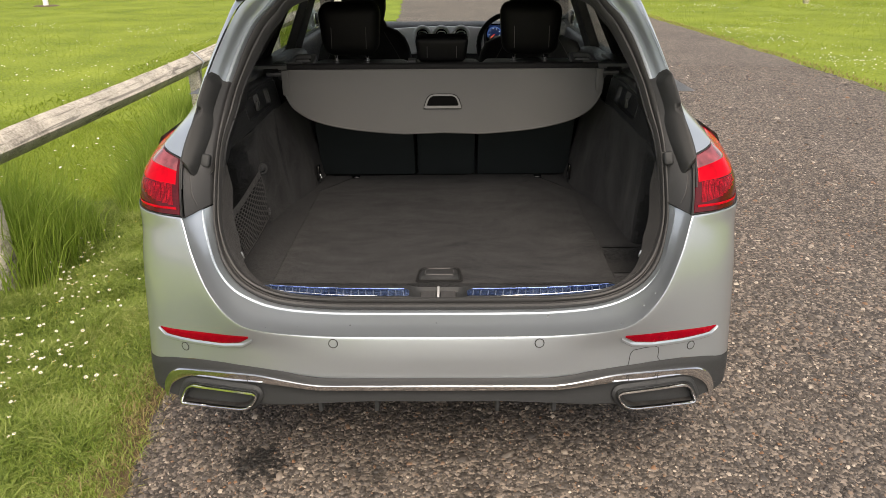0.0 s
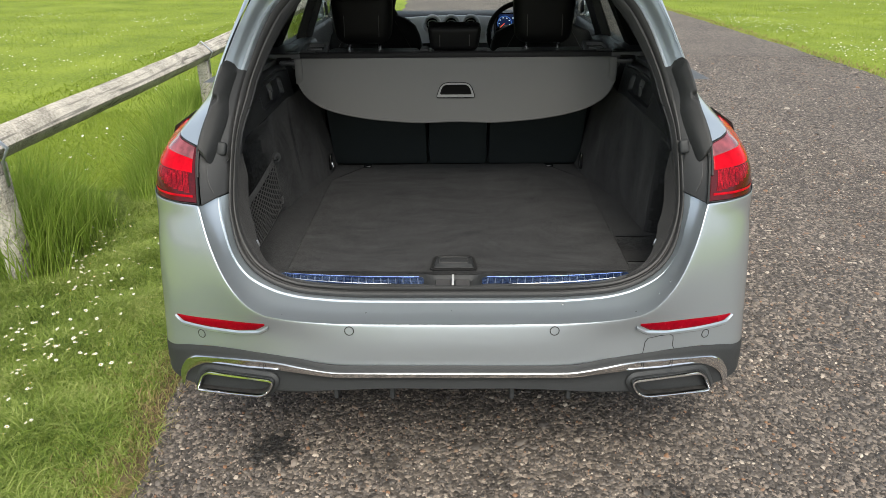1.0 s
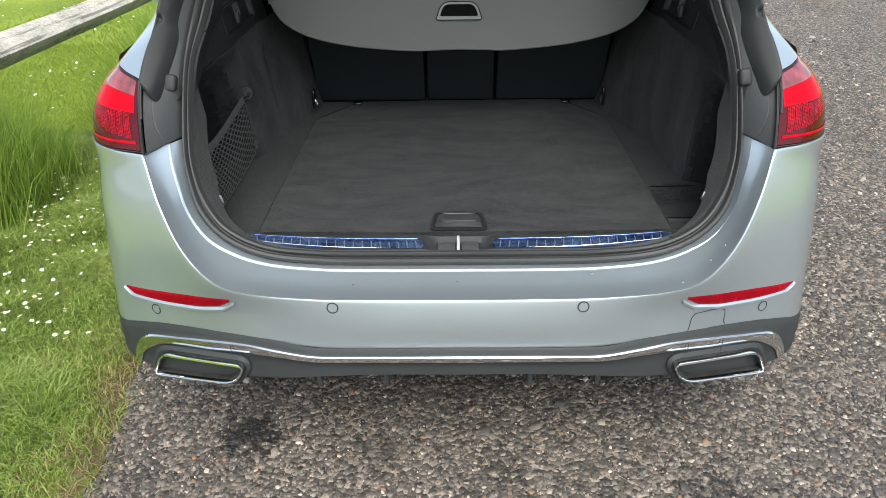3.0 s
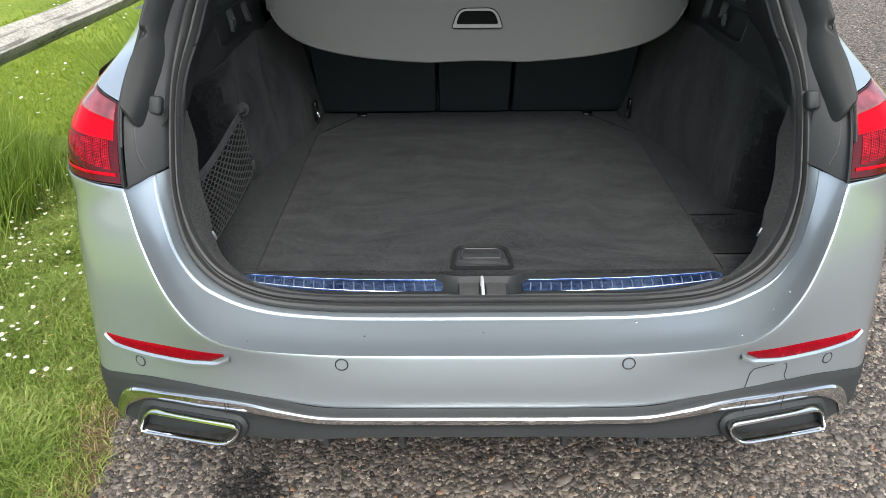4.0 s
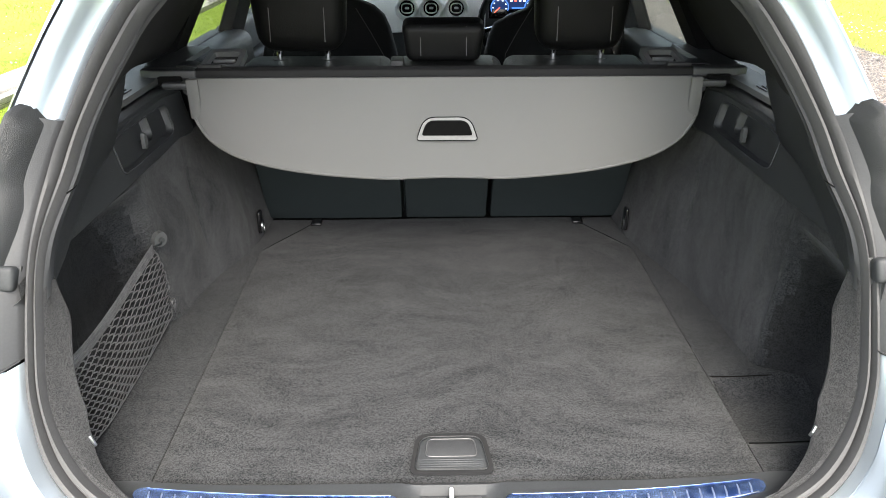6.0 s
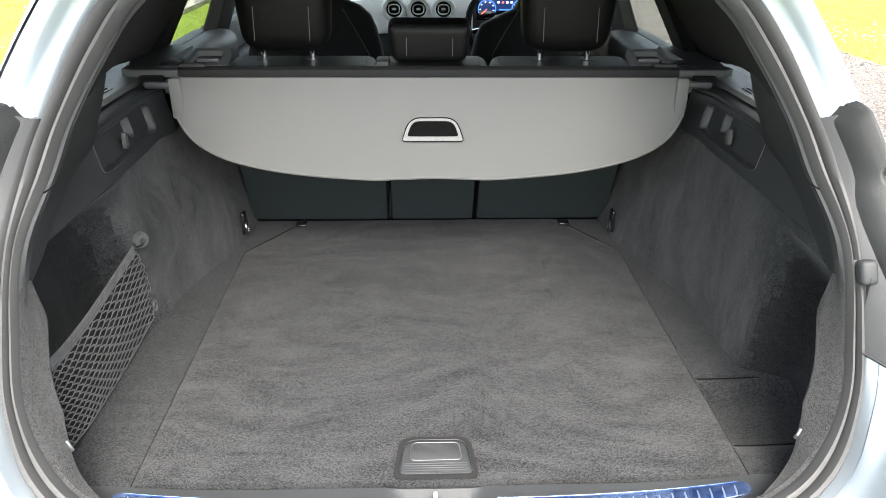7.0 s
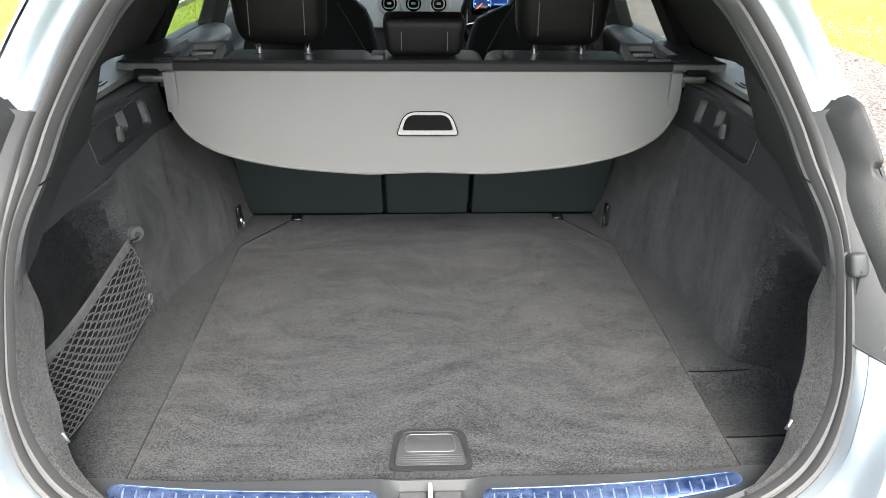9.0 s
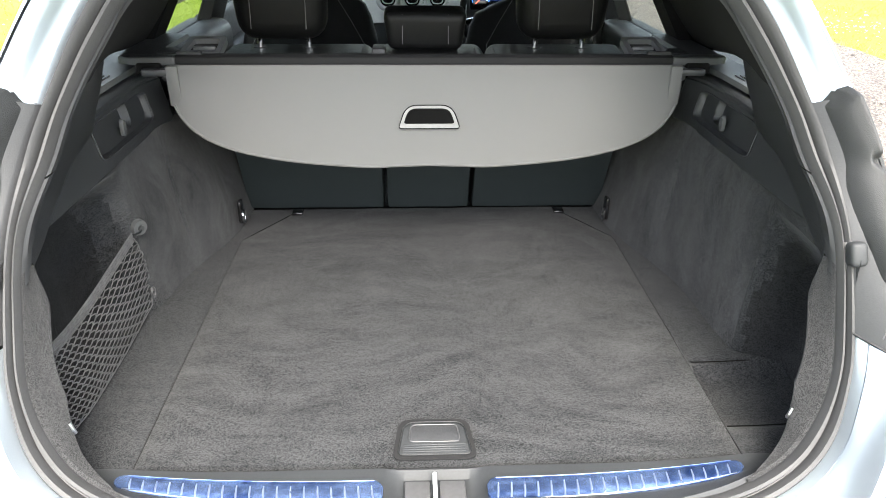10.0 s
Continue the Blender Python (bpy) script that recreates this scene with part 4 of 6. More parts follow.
def sill_panel():
    xs = np.linspace(-0.548, 0.548, 181)
    def dip(x):
        return float(np.interp(abs(x), [0.0, 0.050, 0.062, 0.082], [1, 1, 0.8, 0]))
    def end(x):
        return (max(0, min(abs(x), 0.510) - 0.28) / 0.20) ** 2
    def place(x, y, z, near):
        return (x + IX * 0.6, y + 0.038 * end(x) * near, z + 0.012 * end(x) * max(0.0, near - 0.97) / 0.03 + 0.003 * end(x))
    rows = []
    for y, z, d, near in ((1.672, .597, 0, 1), (1.682, .604, .1, 1), (1.694, .601, .5, .97), (1.708, .594, 1.0, .95), (1.718, .589, 1.0, .9), (1.774, .587, 1.0, .25), (1.786, .586, .3, .2), (1.790, .580, 0, .1), (1.797, .570, 0, .1)):
        rows.append([place(x, y, z - 0.017 * d * dip(x), near) for x in xs])
    sill = part("sill_panel", loft(rows), CLADDING, car, "dark plastic loading sill with a sunken latch well")
    for s in (-1, 1):
        def pt(x, f, h):
            e_ = (x - 0.080) / 0.412
            near, far = 1.7075 + 0.043 * e_ ** 2.4, 1.755 + 0.022 * e_ ** 2.2
            return Vector((s * x + 0.003, near + (far - near) * f, 0.5895 + 0.004 * e_ ** 3 + h))
        xs_ = np.linspace(0.080, 0.492, 70)
        rows = []
        for f, h in ((0, -0.004), (0, 0.0015), (0.06, 0.003), (0.94, 0.003), (1, 0.0015), (1, -0.004)):
            row = []
            for x in xs_:
                e_ = min(1.0, (x - 0.080 + 0.001) / 0.014, (0.492 - x + 0.001) / 0.012)
                e_ = math.sqrt(max(0, 1 - (1 - e_) ** 2))
                row.append(pt(x, 0.5 + (f - 0.5) * max(0.05, e_), h))
            rows.append(row)
        plate = part("sill_plate", loft(rows), FILM, sill, "ribbed steel sill plate under blue protective film")
        # the highlights on the plate's ribs are put into their pale colour
        for k in range(19):
            x = 0.096 + k * 0.0206
            rib = [pt(x - 0.002, 0.10, 0.0026), pt(x, 0.36, 0.0036), pt(x + 0.002, 0.74, 0.0020)]
            part("plate_rib", tube(rib, 0.0015, 6), RIB, plate)
        part("plate_edge", tube([pt(x, 0.03, 0.003) for x in np.linspace(0.095, 0.476, 30)], 0.0008, 6), SATIN, plate)
        part("plate_edge", tube([pt(x, 0.97, 0.003) for x in np.linspace(0.095, 0.476, 30)], 0.0006, 6), FILM, plate)
        part("well_plate", box((0.040, 0.052, 0.008), (s * 0.0275 + IX * 0.3, 1.735, 0.5775), 0.002), EDGE, sill, "grey plate beside the striker")
    hoop = [(0.0, 1.703, .568), (0.0, 1.701, .586), (0.0, 1.706, .591), (0.0, 1.762, .591), (0.0, 1.767, .586), (0.0, 1.765, .568)]
    part("striker", tube(spline(hoop, 24) + np.array((IX * 0.3, 0, 0)), 0.0034, 8), ZINC, sill, "bright steel latch striker")


sill_panel()


def rim_lining():
    for s in (-1, 1):
        a = run(SEAL_IN, 3.375, 7.625)
        us = np.linspace(3.375, 7.625, len(a))
        wide = np.interp(us, [3.375, 3.9, 4.7, 7.2, 7.625], [0.4, 0.75, 1.0, 1.0, 0.62])[:, None]
        shift = np.stack([np.interp(us, [3.375, 3.9, 4.7, 5.5, 7.1, 7.625], [0.022, 0.018, -0.001, -0.020, -0.018, -0.003]), 0 * us, np.interp(us, [3.375, 4.7, 5.5], [0.008, 0.012, 0.0])], 1)
        rings = [a + (0, -0.002, 0), a + (-0.003, 0.004, 0.003)]
        for f, dx, dy in ((0.35, 0.0, 0.018), (0.7, 0.0, 0.034), (0.95, 0.0, 0.046), (1.0, 0.003, 0.052), (1.0, 0.012, 0.056), (1.0, 0.030, 0.058), (1.0, 0.090, 0.060)):
            rings.append(a + shift * f + np.array((dx, 0, 0.002)) + wide * np.array((0, dy, 0)))
        part("opening_lining", loft([flip(r, s) + np.array((IX, 0, 0)) for r in rings]), FELT, car, "charcoal felt lining inside the seal")
        p = rings[5][int((4.72 - 3.375) * PER)] * (s, 1, 1) + np.array((IX - s * 0.003, -0.006, 0.002))
        part("lining_stud", tube([p + (s * 0.004, 0.002, 0.010), p + (0, 0, 0), p + (-s * 0.001, 0.002, -0.008)], 0.0028, 8), SATIN, car, "small bright fixing stud")


rim_lining()

WY = [1.80, 1.84, 1.90, 2.00, 2.10, 2.20, 2.30, 2.40, 2.50, 2.60, 2.70, 2.85]
W_BASE = [.606, .614, .620, .618, .606, .600, .596, .584, .560, .528, .506, .500]
W_TOP = [.606, .612, .620, .624, .622, .618, .612, .606, .600, .592, .585, .580]
Z_TRIM = 0.942


def wall_x(y, z, s):
    f = (z - 0.59) / (Z_TRIM - 0.59)
    b, t = float(np.interp(y, WY, W_BASE)), float(np.interp(y, WY, W_TOP))
    x = b + (t - b) * (max(0, f) ** 1.4)
    x += 0.012 * math.sin(math.pi * min(1, max(0, f))) * (1 if 2.1 < y < 2.5 else 0.3)
    x += 0.004 * noise.noise((y * 7, z * 7, 2.0 + s))
    x += 0.007 * math.sin(y * 33 + 1.2 * z + s) * min(1, max(0, (y - 2.12) / 0.1)) * min(1, max(0, (0.95 - z) / 0.2)) * min(1, max(0, (z - 0.60) / 0.12))
    dip = math.exp(-((y - 1.975) / 0.100) ** 8) * (1 - min(1, max(0, (z - 0.80) / 0.10)))
    if s > 0:
        x += 0.095 * dip
    else:
        x += 0.112 * math.exp(-((y - 2.020) / 0.248) ** 12) * (1 - min(1, max(0, (z - 0.85) / 0.07)))
    return x


def side_lining(s):
    cols = []
    for y in np.linspace(1.80, 2.85, 190):
        col = []
        for z in np.linspace(0.55, Z_TRIM, 76):
            x = wall_x(y, z, s)
            if z < 0.61:
                x -= 0.014 * (1 - (z - 0.55) / 0.06) ** 2
            col.append((s * x + IX, y, z))
        cols.append(col)
    wall = part("side_lining", loft(cols), CARPET_DARK, car, "dark carpeted side wall of the boot over the wheel arch")
    rows = []
    for y in np.linspace(1.70, 2.84, 58):
        lowered = 0.030 * math.exp(-((y - 1.962) / 0.088) ** 8) if s > 0 else 0.0
        rows.append([(s * x + MX, y, 0.588 - lowered * min(1, (x - mat_half(y)) / 0.012 + 0.1)) for x in np.linspace(mat_half(y) + 0.0006, 0.74, 26)])
    shelf = part("side_floor", loft(rows), CARPET_SIDE, wall)
    if s > 0:
        for y0 in (1.868, 2.058):
            pts = [(s * x + IX, y0 + (0.0 if x < .55 else 0.04 * (x - .55)), 0.5855) for x in np.linspace(0.505, 0.63, 12)]
            part("floor_gap", tube(pts, 0.0012, 6), HOLE, wall)
    # pocket's shade put into darker carpet, paler in patches towards its edge
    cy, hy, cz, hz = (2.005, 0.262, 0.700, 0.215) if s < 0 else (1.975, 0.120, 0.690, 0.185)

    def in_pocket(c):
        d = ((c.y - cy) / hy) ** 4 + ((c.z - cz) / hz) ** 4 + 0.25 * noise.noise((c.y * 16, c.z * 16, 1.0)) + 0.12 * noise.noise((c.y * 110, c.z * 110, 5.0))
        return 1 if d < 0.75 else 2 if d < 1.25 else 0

    # the floor behind the net gets the same painted shade
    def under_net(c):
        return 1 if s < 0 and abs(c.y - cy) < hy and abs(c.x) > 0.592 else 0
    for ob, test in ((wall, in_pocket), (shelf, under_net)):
        ob.data.materials.append(CARPET_SHADE)
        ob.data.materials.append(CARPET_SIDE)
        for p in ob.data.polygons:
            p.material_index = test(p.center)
    # lashing eye
    p = (s * 0.500 + IX, 2.712, 0.640)
    eye = part("lashing_eye", box((0.010, 0.030, 0.062), p, 0.004), GLOSS, wall, "steel lashing eye in a black holder")
    ring = [(p[0] - s * 0.008, p[1] - 0.006 + 0.011 * math.cos(a), p[2] - 0.012 + 0.019 * math.sin(a)) for a in np.linspace(0, 2 * math.pi, 20, endpoint=False)]
    part("ring", tube(ring, 0.0028, 6, True), CHROME, eye)


for s in (-1, 1):
    side_lining(s)


def upper_trim(s):
    """The moulded panel above the carpet, with its sunken hand-hold, and the shelf over it."""
    WELL = 2.360 if s < 0 else 2.374

    def x_at(y, z):
        return 0.606 + 0.02 * (z - Z_TRIM) / 0.10 - 0.020 * max(0, (y - 2.45) / 0.12) ** 2
    def top_z(y):
        return float(np.interp(y, [1.86, 1.93, 2.00, 2.06, 2.14, 2.165, 2.19, 2.22, 2.31, 2.47, 2.60], [0.985, 1.006, 1.014, 1.016, 1.017, 1.024, 1.034, 1.040, 1.044, 1.044, 1.038]))
    def recess(y, z):
        u, v = (y - 2.335) / 0.146, (z - 0.993) / 0.034
        d = (abs(u) ** 7 + abs(v) ** 7) ** (1 / 7)
        well = max(0.0, 1 - (abs((y - WELL) / 0.034) ** 4 + abs((z - 1.000) / 0.027) ** 4))
        return 0.013 * min(1, max(0, (1.0 - d) / 0.07)) + 0.016 * min(1, well * 2.5)
    cols = []
    for y in np.linspace(1.86, 2.575, 180):
        col = [(s * (x_at(y, Z_TRIM) + 0.02) + IX, y, Z_TRIM - 0.006)]
        for f in np.linspace(0, 1, 41):
            z = Z_TRIM - 0.004 + (top_z(y) - Z_TRIM + 0.004) * f
            x = x_at(y, z) - 0.006 * (1 if 0.04 < f < 0.95 else 0.3) + recess(y, z)
            if y > 2.55:
                x += 0.03 * ((y - 2.55) / 0.025) ** 2
            col.append((s * x + IX, y, z))
        t = top_z(y)
        col += [(s * (x_at(y, t) + d) + IX, y, t + h) for d, h in ((0.003, 0.003), (0.010, 0.0055), (0.024, 0.0075), (0.0255, 0.001), (0.031, 0.001), (0.033, 0.019), (0.037, 0.0225), (0.060, 0.023))]
        cols.append(col)
    panel = part("upper_side_trim", loft(cols), TRIM_DARK, car, "black moulded side trim with a sunken hand-hold")
    rim = []
    for a in np.linspace(0, 2 * math.pi, 60, endpoint=False):
        y = 2.335 + 0.145 * math.copysign(abs(math.cos(a)) ** 0.28, math.cos(a))
        z = 0.993 + 0.0335 * math.copysign(abs(math.sin(a)) ** 0.28, math.sin(a))
        rim.append((s * (x_at(y, z) - 0.0065) + IX, y, z))
    part("recess_rim", tube(rim, 0.0016, 6, True), TRIM_GREY, panel)
    prof = rounded([(-.007, -.017), (.007, -.017), (.008, .008), (.002, .017), (-.006, .012)], 0.004, 4)
    turn = Matrix.Translation((s * 0.6145 + IX, WELL - 0.038, 0.989)) @ Matrix(((0, 0, -s, 0), (1, 0, 0, 0), (0, 1, 0, 0), (0, 0, 0, 1)))
    part("release_lever", slab(prof, 0.008, 0.004, turn), LEVER, panel, "grey seat release lever")
    part("hook", box((0.010, 0.022, 0.014), (s * 0.600 + IX, 2.088, 1.030), 0.004), GLOSS, panel)
    shelf = [[(s * x + IX, y, z) for y in (2.12, 2.25, 2.35, 2.5, 2.7, 2.95)] for x, z in ((.640, 1.056), (.644, 1.066), (.66, 1.067), (.760, 1.066))]
    part("side_shelf", loft(shelf), SHELF, car, "grey moulded shelf beside the load cover")
    for k in range(4):
        part("shelf_slot", box((0.004, 0.05, 0.004), (s * (0.660 + 0.011 * k) + IX, 2.40, 1.0675), 0.001, None, 1), GLOSS, panel)


for s in (-1, 1):
    upper_trim(s)


def pillar_lining(s):
    a = run(SEAL_IN, 7.5, 14)
    edge = spline([(.606, 2.02, 0.985), (.606, 2.10, 1.012), (.612, 2.195, 1.024), (.616, 2.235, 1.053), (.620, 2.285, 1.085), (.630, 2.350, 1.131)], 23)
    far = spline([(.630, 2.350, 1.131), (.715, 2.63, 1.078), (.742, 2.85, 1.056), (.744, 2.95, 1.060), (.690, 3.13, 1.18), (.630, 3.20, 1.30), (.45, 3.15, 1.395), (0, 3.05, 1.425)], len(a) - 22)
    start = lambda d: a + np.array((0.004, d, 0.0))
    strip = [a + (0, -0.002, 0), a + (-0.004, 0.006, 0.002), start(0.030) + (-0.004, 0, 0), start(0.036) + (0.004, 0, 0)]
    part("pillar_moulding", loft([flip(r, s) + np.array((IX, 0, 0)) for r in strip]), TRIM_GREY, car)
    i0 = int((8.85 - 7.5) * PER)
    part("moulding_joint", tube([(flip([r[i0]], s) + np.array((IX, 0, 0)))[0] + np.array((0, -0.0005, 0.0005)) for r in strip[:3]], 0.0012, 6), HOLE, car)
    foot = [start(0.032)[:23], lerp(start(0.055)[:23], edge, 0.3), lerp(start(0.055)[:23], edge, 0.9) + (-0.004, 0, 0), edge, edge + (0.012, 0.004, 0.0)]
    part("pillar_foot_trim", loft([flip(r, s) + np.array((IX, 0, 0)) for r in foot]), TRIM_DARK, car, "dark grey moulded foot of the rear pillar trim")
    top = start(0.032)[22:]
    body = [top, lerp(start(0.055)[22:], far, 0.12), lerp(start(0.055)[22:], far, 0.4), lerp(start(0.055)[22:], far, 0.75), far]
    part("pillar_lining", loft([flip(r, s) + np.array((IX, 0, 0)) for r in body]), LINER, car, "black fabric lining of the rear pillar")


for s in (-1, 1):
    pillar_lining(s)

# ---- luggage net ----
def luggage_net():
    kx = -wall_x(2.302, 0.779, -1) + IX + 0.004
    bm = bmesh.new()
    bmesh.ops.create_cone(bm, cap_ends=True, segments=24, radius1=0.018, radius2=0.016, depth=0.010, matrix=Matrix.Translation((kx + 0.004, 2.302, 0.779)) @ Matrix.Rotation(radians(-32), 4, "Z") @ Matrix.Rotation(radians(90), 4, "Y"))
    knob = part("net_knob", bm, LEVER, car, "round grey knob holding the luggage net")
    bm = bmesh.new()
    bmesh.ops.create_cone(bm, cap_ends=True, segments=16, radius1=0.008, radius2=0.006, depth=0.010, matrix=Matrix.Translation((kx + 0.0075, 2.2998, 0.778)) @ Matrix.Rotation(radians(-32), 4, "Z") @ Matrix.Rotation(radians(90), 4, "Y"))
    part("knob_button", bm, TRIM_GREY, knob)
    net = tagged(new("luggage_net"), "black elastic luggage net hung on the boot's side wall", "net")
    top = spline([(-0.604, 2.270, 0.780), (-0.605, 2.160, 0.768), (-0.604, 2.050, 0.759), (-0.598, 1.945, 0.763), (-0.590, 1.862, 0.776)], 41)
    bot = spline([(-0.596, 2.285, 0.602), (-0.594, 2.125, 0.594), (-0.593, 2.010, 0.594), (-0.592, 1.935, 0.596), (-0.588, 1.858, 0.612)], 41)

    def at(u, f):
        """u runs along the net from its hook, f down from the band."""
        i = min(max(u, 0), 0.99999) * 40
        n = int(i)
        p = lerp(lerp(top[n], top[n + 1], i - n), lerp(bot[n], bot[n + 1], i - n), f)
        return p + np.array((0.010 * math.sin(math.pi * f) * math.sin(math.pi * min(1, u * 1.05)), 0.022 * math.sin(math.pi * f) * (1 - u) ** 3, 0))
    for k in range(6):
        part("net_band", tube([at(u, 0.0) + np.array((0.0008 * (k % 2), 0, -0.0036 * k)) for u in np.linspace(0, 1, 36)], 0.0019, 6), WEAVE, net)
    part("net_hem", tube([at(u, 1.0) for u in np.linspace(0, 1, 36)], 0.0014, 6), WEAVE, net)
    part("net_hem", tube([at(0.0, f) + np.array((0.0006 * math.sin(f * 60), 0.003 * math.sin(f * 44), 0)) for f in np.linspace(0.08, 1, 40)], 0.0018, 6), WEAVE, net)
    # wavy cords slant from the band to the hem; short ties join each to the next
    rows, ties, slant = 26, 15, 0.68
    pitch = (1 + slant) / rows

    def slanting(v, f):
        """v tells the cord, f how far down it."""
        return v - slant * f, f
    for r in range(1, rows + 1):
        wave = []
        for c in np.linspace(0, ties, ties * 6 + 1):
            k = 1 if r % 2 else -1
            u, f = slanting((r + 0.16 * k * math.sin(2 * math.pi * c)) * pitch, 0.10 + 0.90 * c / ties)
            if 0 <= u <= 1:
                wave.append(at(u, f))
        if len(wave) > 3:
            part("net_cord", tube(wave, 0.00125, 5), WEAVE, net)
    for r in range(1, rows):
        for c in range(ties):
            c0 = c + (0.25 if r % 2 else 0.75)
            ends = [slanting((r + q) * pitch, 0.10 + 0.90 * (c0 + 0.45 * (q - 0.5)) / ties) for q in (0.05, 0.35, 0.65, 0.95)]
            if all(0 <= u <= 1 and f < 1 for u, f in ends):
                part("net_knot", tube([at(u, f) + np.array((0.0015, 0, 0)) for u, f in ends], 0.00105, 5), WEAVE, net)
    part("net_ring", tube([(-0.592, 2.292 + 0.008 * math.cos(a), 0.628 + 0.011 * math.sin(a)) for a in np.linspace(0, 2 * math.pi, 14, endpoint=False)], 0.003, 6, True), EDGE, net)
    hook = [(kx + 0.008, 2.302, 0.778), (kx + 0.010, 2.290, 0.774), (-0.602, 2.268, 0.776)]
    part("net_hook", tube(hook, 0.0025, 6), SATIN, net)


luggage_net()

# ---- load cover ----
def cover_y(z):
    return 2.430 + 0.2 * (z - 0.955)


def load_cover():
    half = [(0, .874), (.07, .872), (.15, .871), (.31, .885), (.43, .910), (.50, .944), (.535, .985), (.548, 1.03), (.548, 1.083)]
    edge = spline([(x, 0, z) for x, z in half], 65)
    edge = both(edge)
    n = len(edge)
    rows = []
    for f in np.linspace(0, 1, 22):
        row = []
        for x, _, z in edge:
            zz = z + (1.083 - z) * f
            row.append((x + IX + 0.002, cover_y(zz) - 0.004 * math.sin(math.pi * f) + 0.0012 * noise.noise((x * 6, zz * 5, 0)), zz))
        rows.append(row)
    back = [[(x, y + 0.007, z) for x, y, z in r] for r in rows[::-1]]
    unit = tagged(new("load_cover"), "grey roller load cover hung behind the rear seats", "load cover")
    cover = part("cover_sheet", loft(rows + back + [rows[0]]), COVER, unit)
    part("cover_hem", tube([(x + IX + 0.002, cover_y(z) + 0.001, z) for x, _, z in edge], 0.0035, 6), COVER, cover)
    m = Matrix.Translation((IX + 0.002, cover_y(0.978) - 0.004, 0.978)) @ Matrix.Rotation(radians(-11.3), 4, "X") @ REAR
    outer = rounded([(-.067, -.025), (.067, -.025), (.050, .025), (-.050, .025)], [.008, .008, .034, .034], 7)
    hole = rounded([(-.056, -.015), (.056, -.015), (.044, .018), (-.044, .018)], [.007, .007, .026, .026], 7)
    grip = part("cover_handle", frame_plate(outer, hole, 0.007, m), RIM_PALE, cover, "grey rimmed hand slot in the cover")
    # a black plate paints the slot's dark inside; the sheet has no hole
    part("slot_shade", slab(hole, 0.003, 0, m), HOLE, grip)
    part("slot_rim", tube([m @ Vector((p[0], p[1], 0.007)) for p in outer], 0.0012, 6, True), GLOSS, grip)
    for s in (-1, 1):
        part("cover_tab", box((0.026, 0.010, 0.086), (s * 0.537 + IX, cover_y(1.042) - 0.005, 1.042), 0.004), COVER, cover)
        part("cover_arm", box((0.060, 0.016, 0.016), (s * 0.572 + IX, 2.447, 1.070), 0.006), TRIM_DARK, cover)
        part("cover_arm", box((0.026, 0.014, 0.03), (s * 0.548 + IX, 2.450, 1.066), 0.008), TRIM_DARK, cover)
    cassette = part("cover_cassette", box((1.16, 0.045, 0.030), (IX, 2.492, 1.083), 0.008), LINER, unit, "black housing bar of the load cover")
    for s in (-1, 1):
        end = rounded([(.535, -.012), (.632, -.012), (.660, .004), (.650, .026), (.535, .026)], 0.006, 3)
        m = Matrix.Translation((IX, 2.478, 1.082))
        part("cassette_end", slab([(p.x * s, p.y) for p in end], 0.016, 0.004, m), TRIM_DARK, cassette, "grey moulded end of the cover housing")
        # a solid black box stands in for the shaded opening
        part("end_slot", box((0.050, 0.030, 0.020), (s * 0.590 + IX, 2.472, 1.076), 0.003), HOLE, cassette)


load_cover()

# ---- rear seats ----
def cushion(size, at, bevel, turn=None, taper=1.0, puff=0.0):
    bm = bmesh.new()
    bmesh.ops.create_cube(bm, size=1)
    bmesh.ops.scale(bm, vec=size, verts=bm.verts)
    for v in bm.verts:
        if v.co.z < 0:
            v.co.x *= taper
    bmesh.ops.bevel(bm, geom=bm.edges[:], offset=bevel, segments=5, affect="EDGES", profile=0.55)
    if turn is not None:
        bmesh.ops.transform(bm, matrix=turn, verts=bm.verts)
    bmesh.ops.translate(bm, vec=at, verts=bm.verts)
    return bm


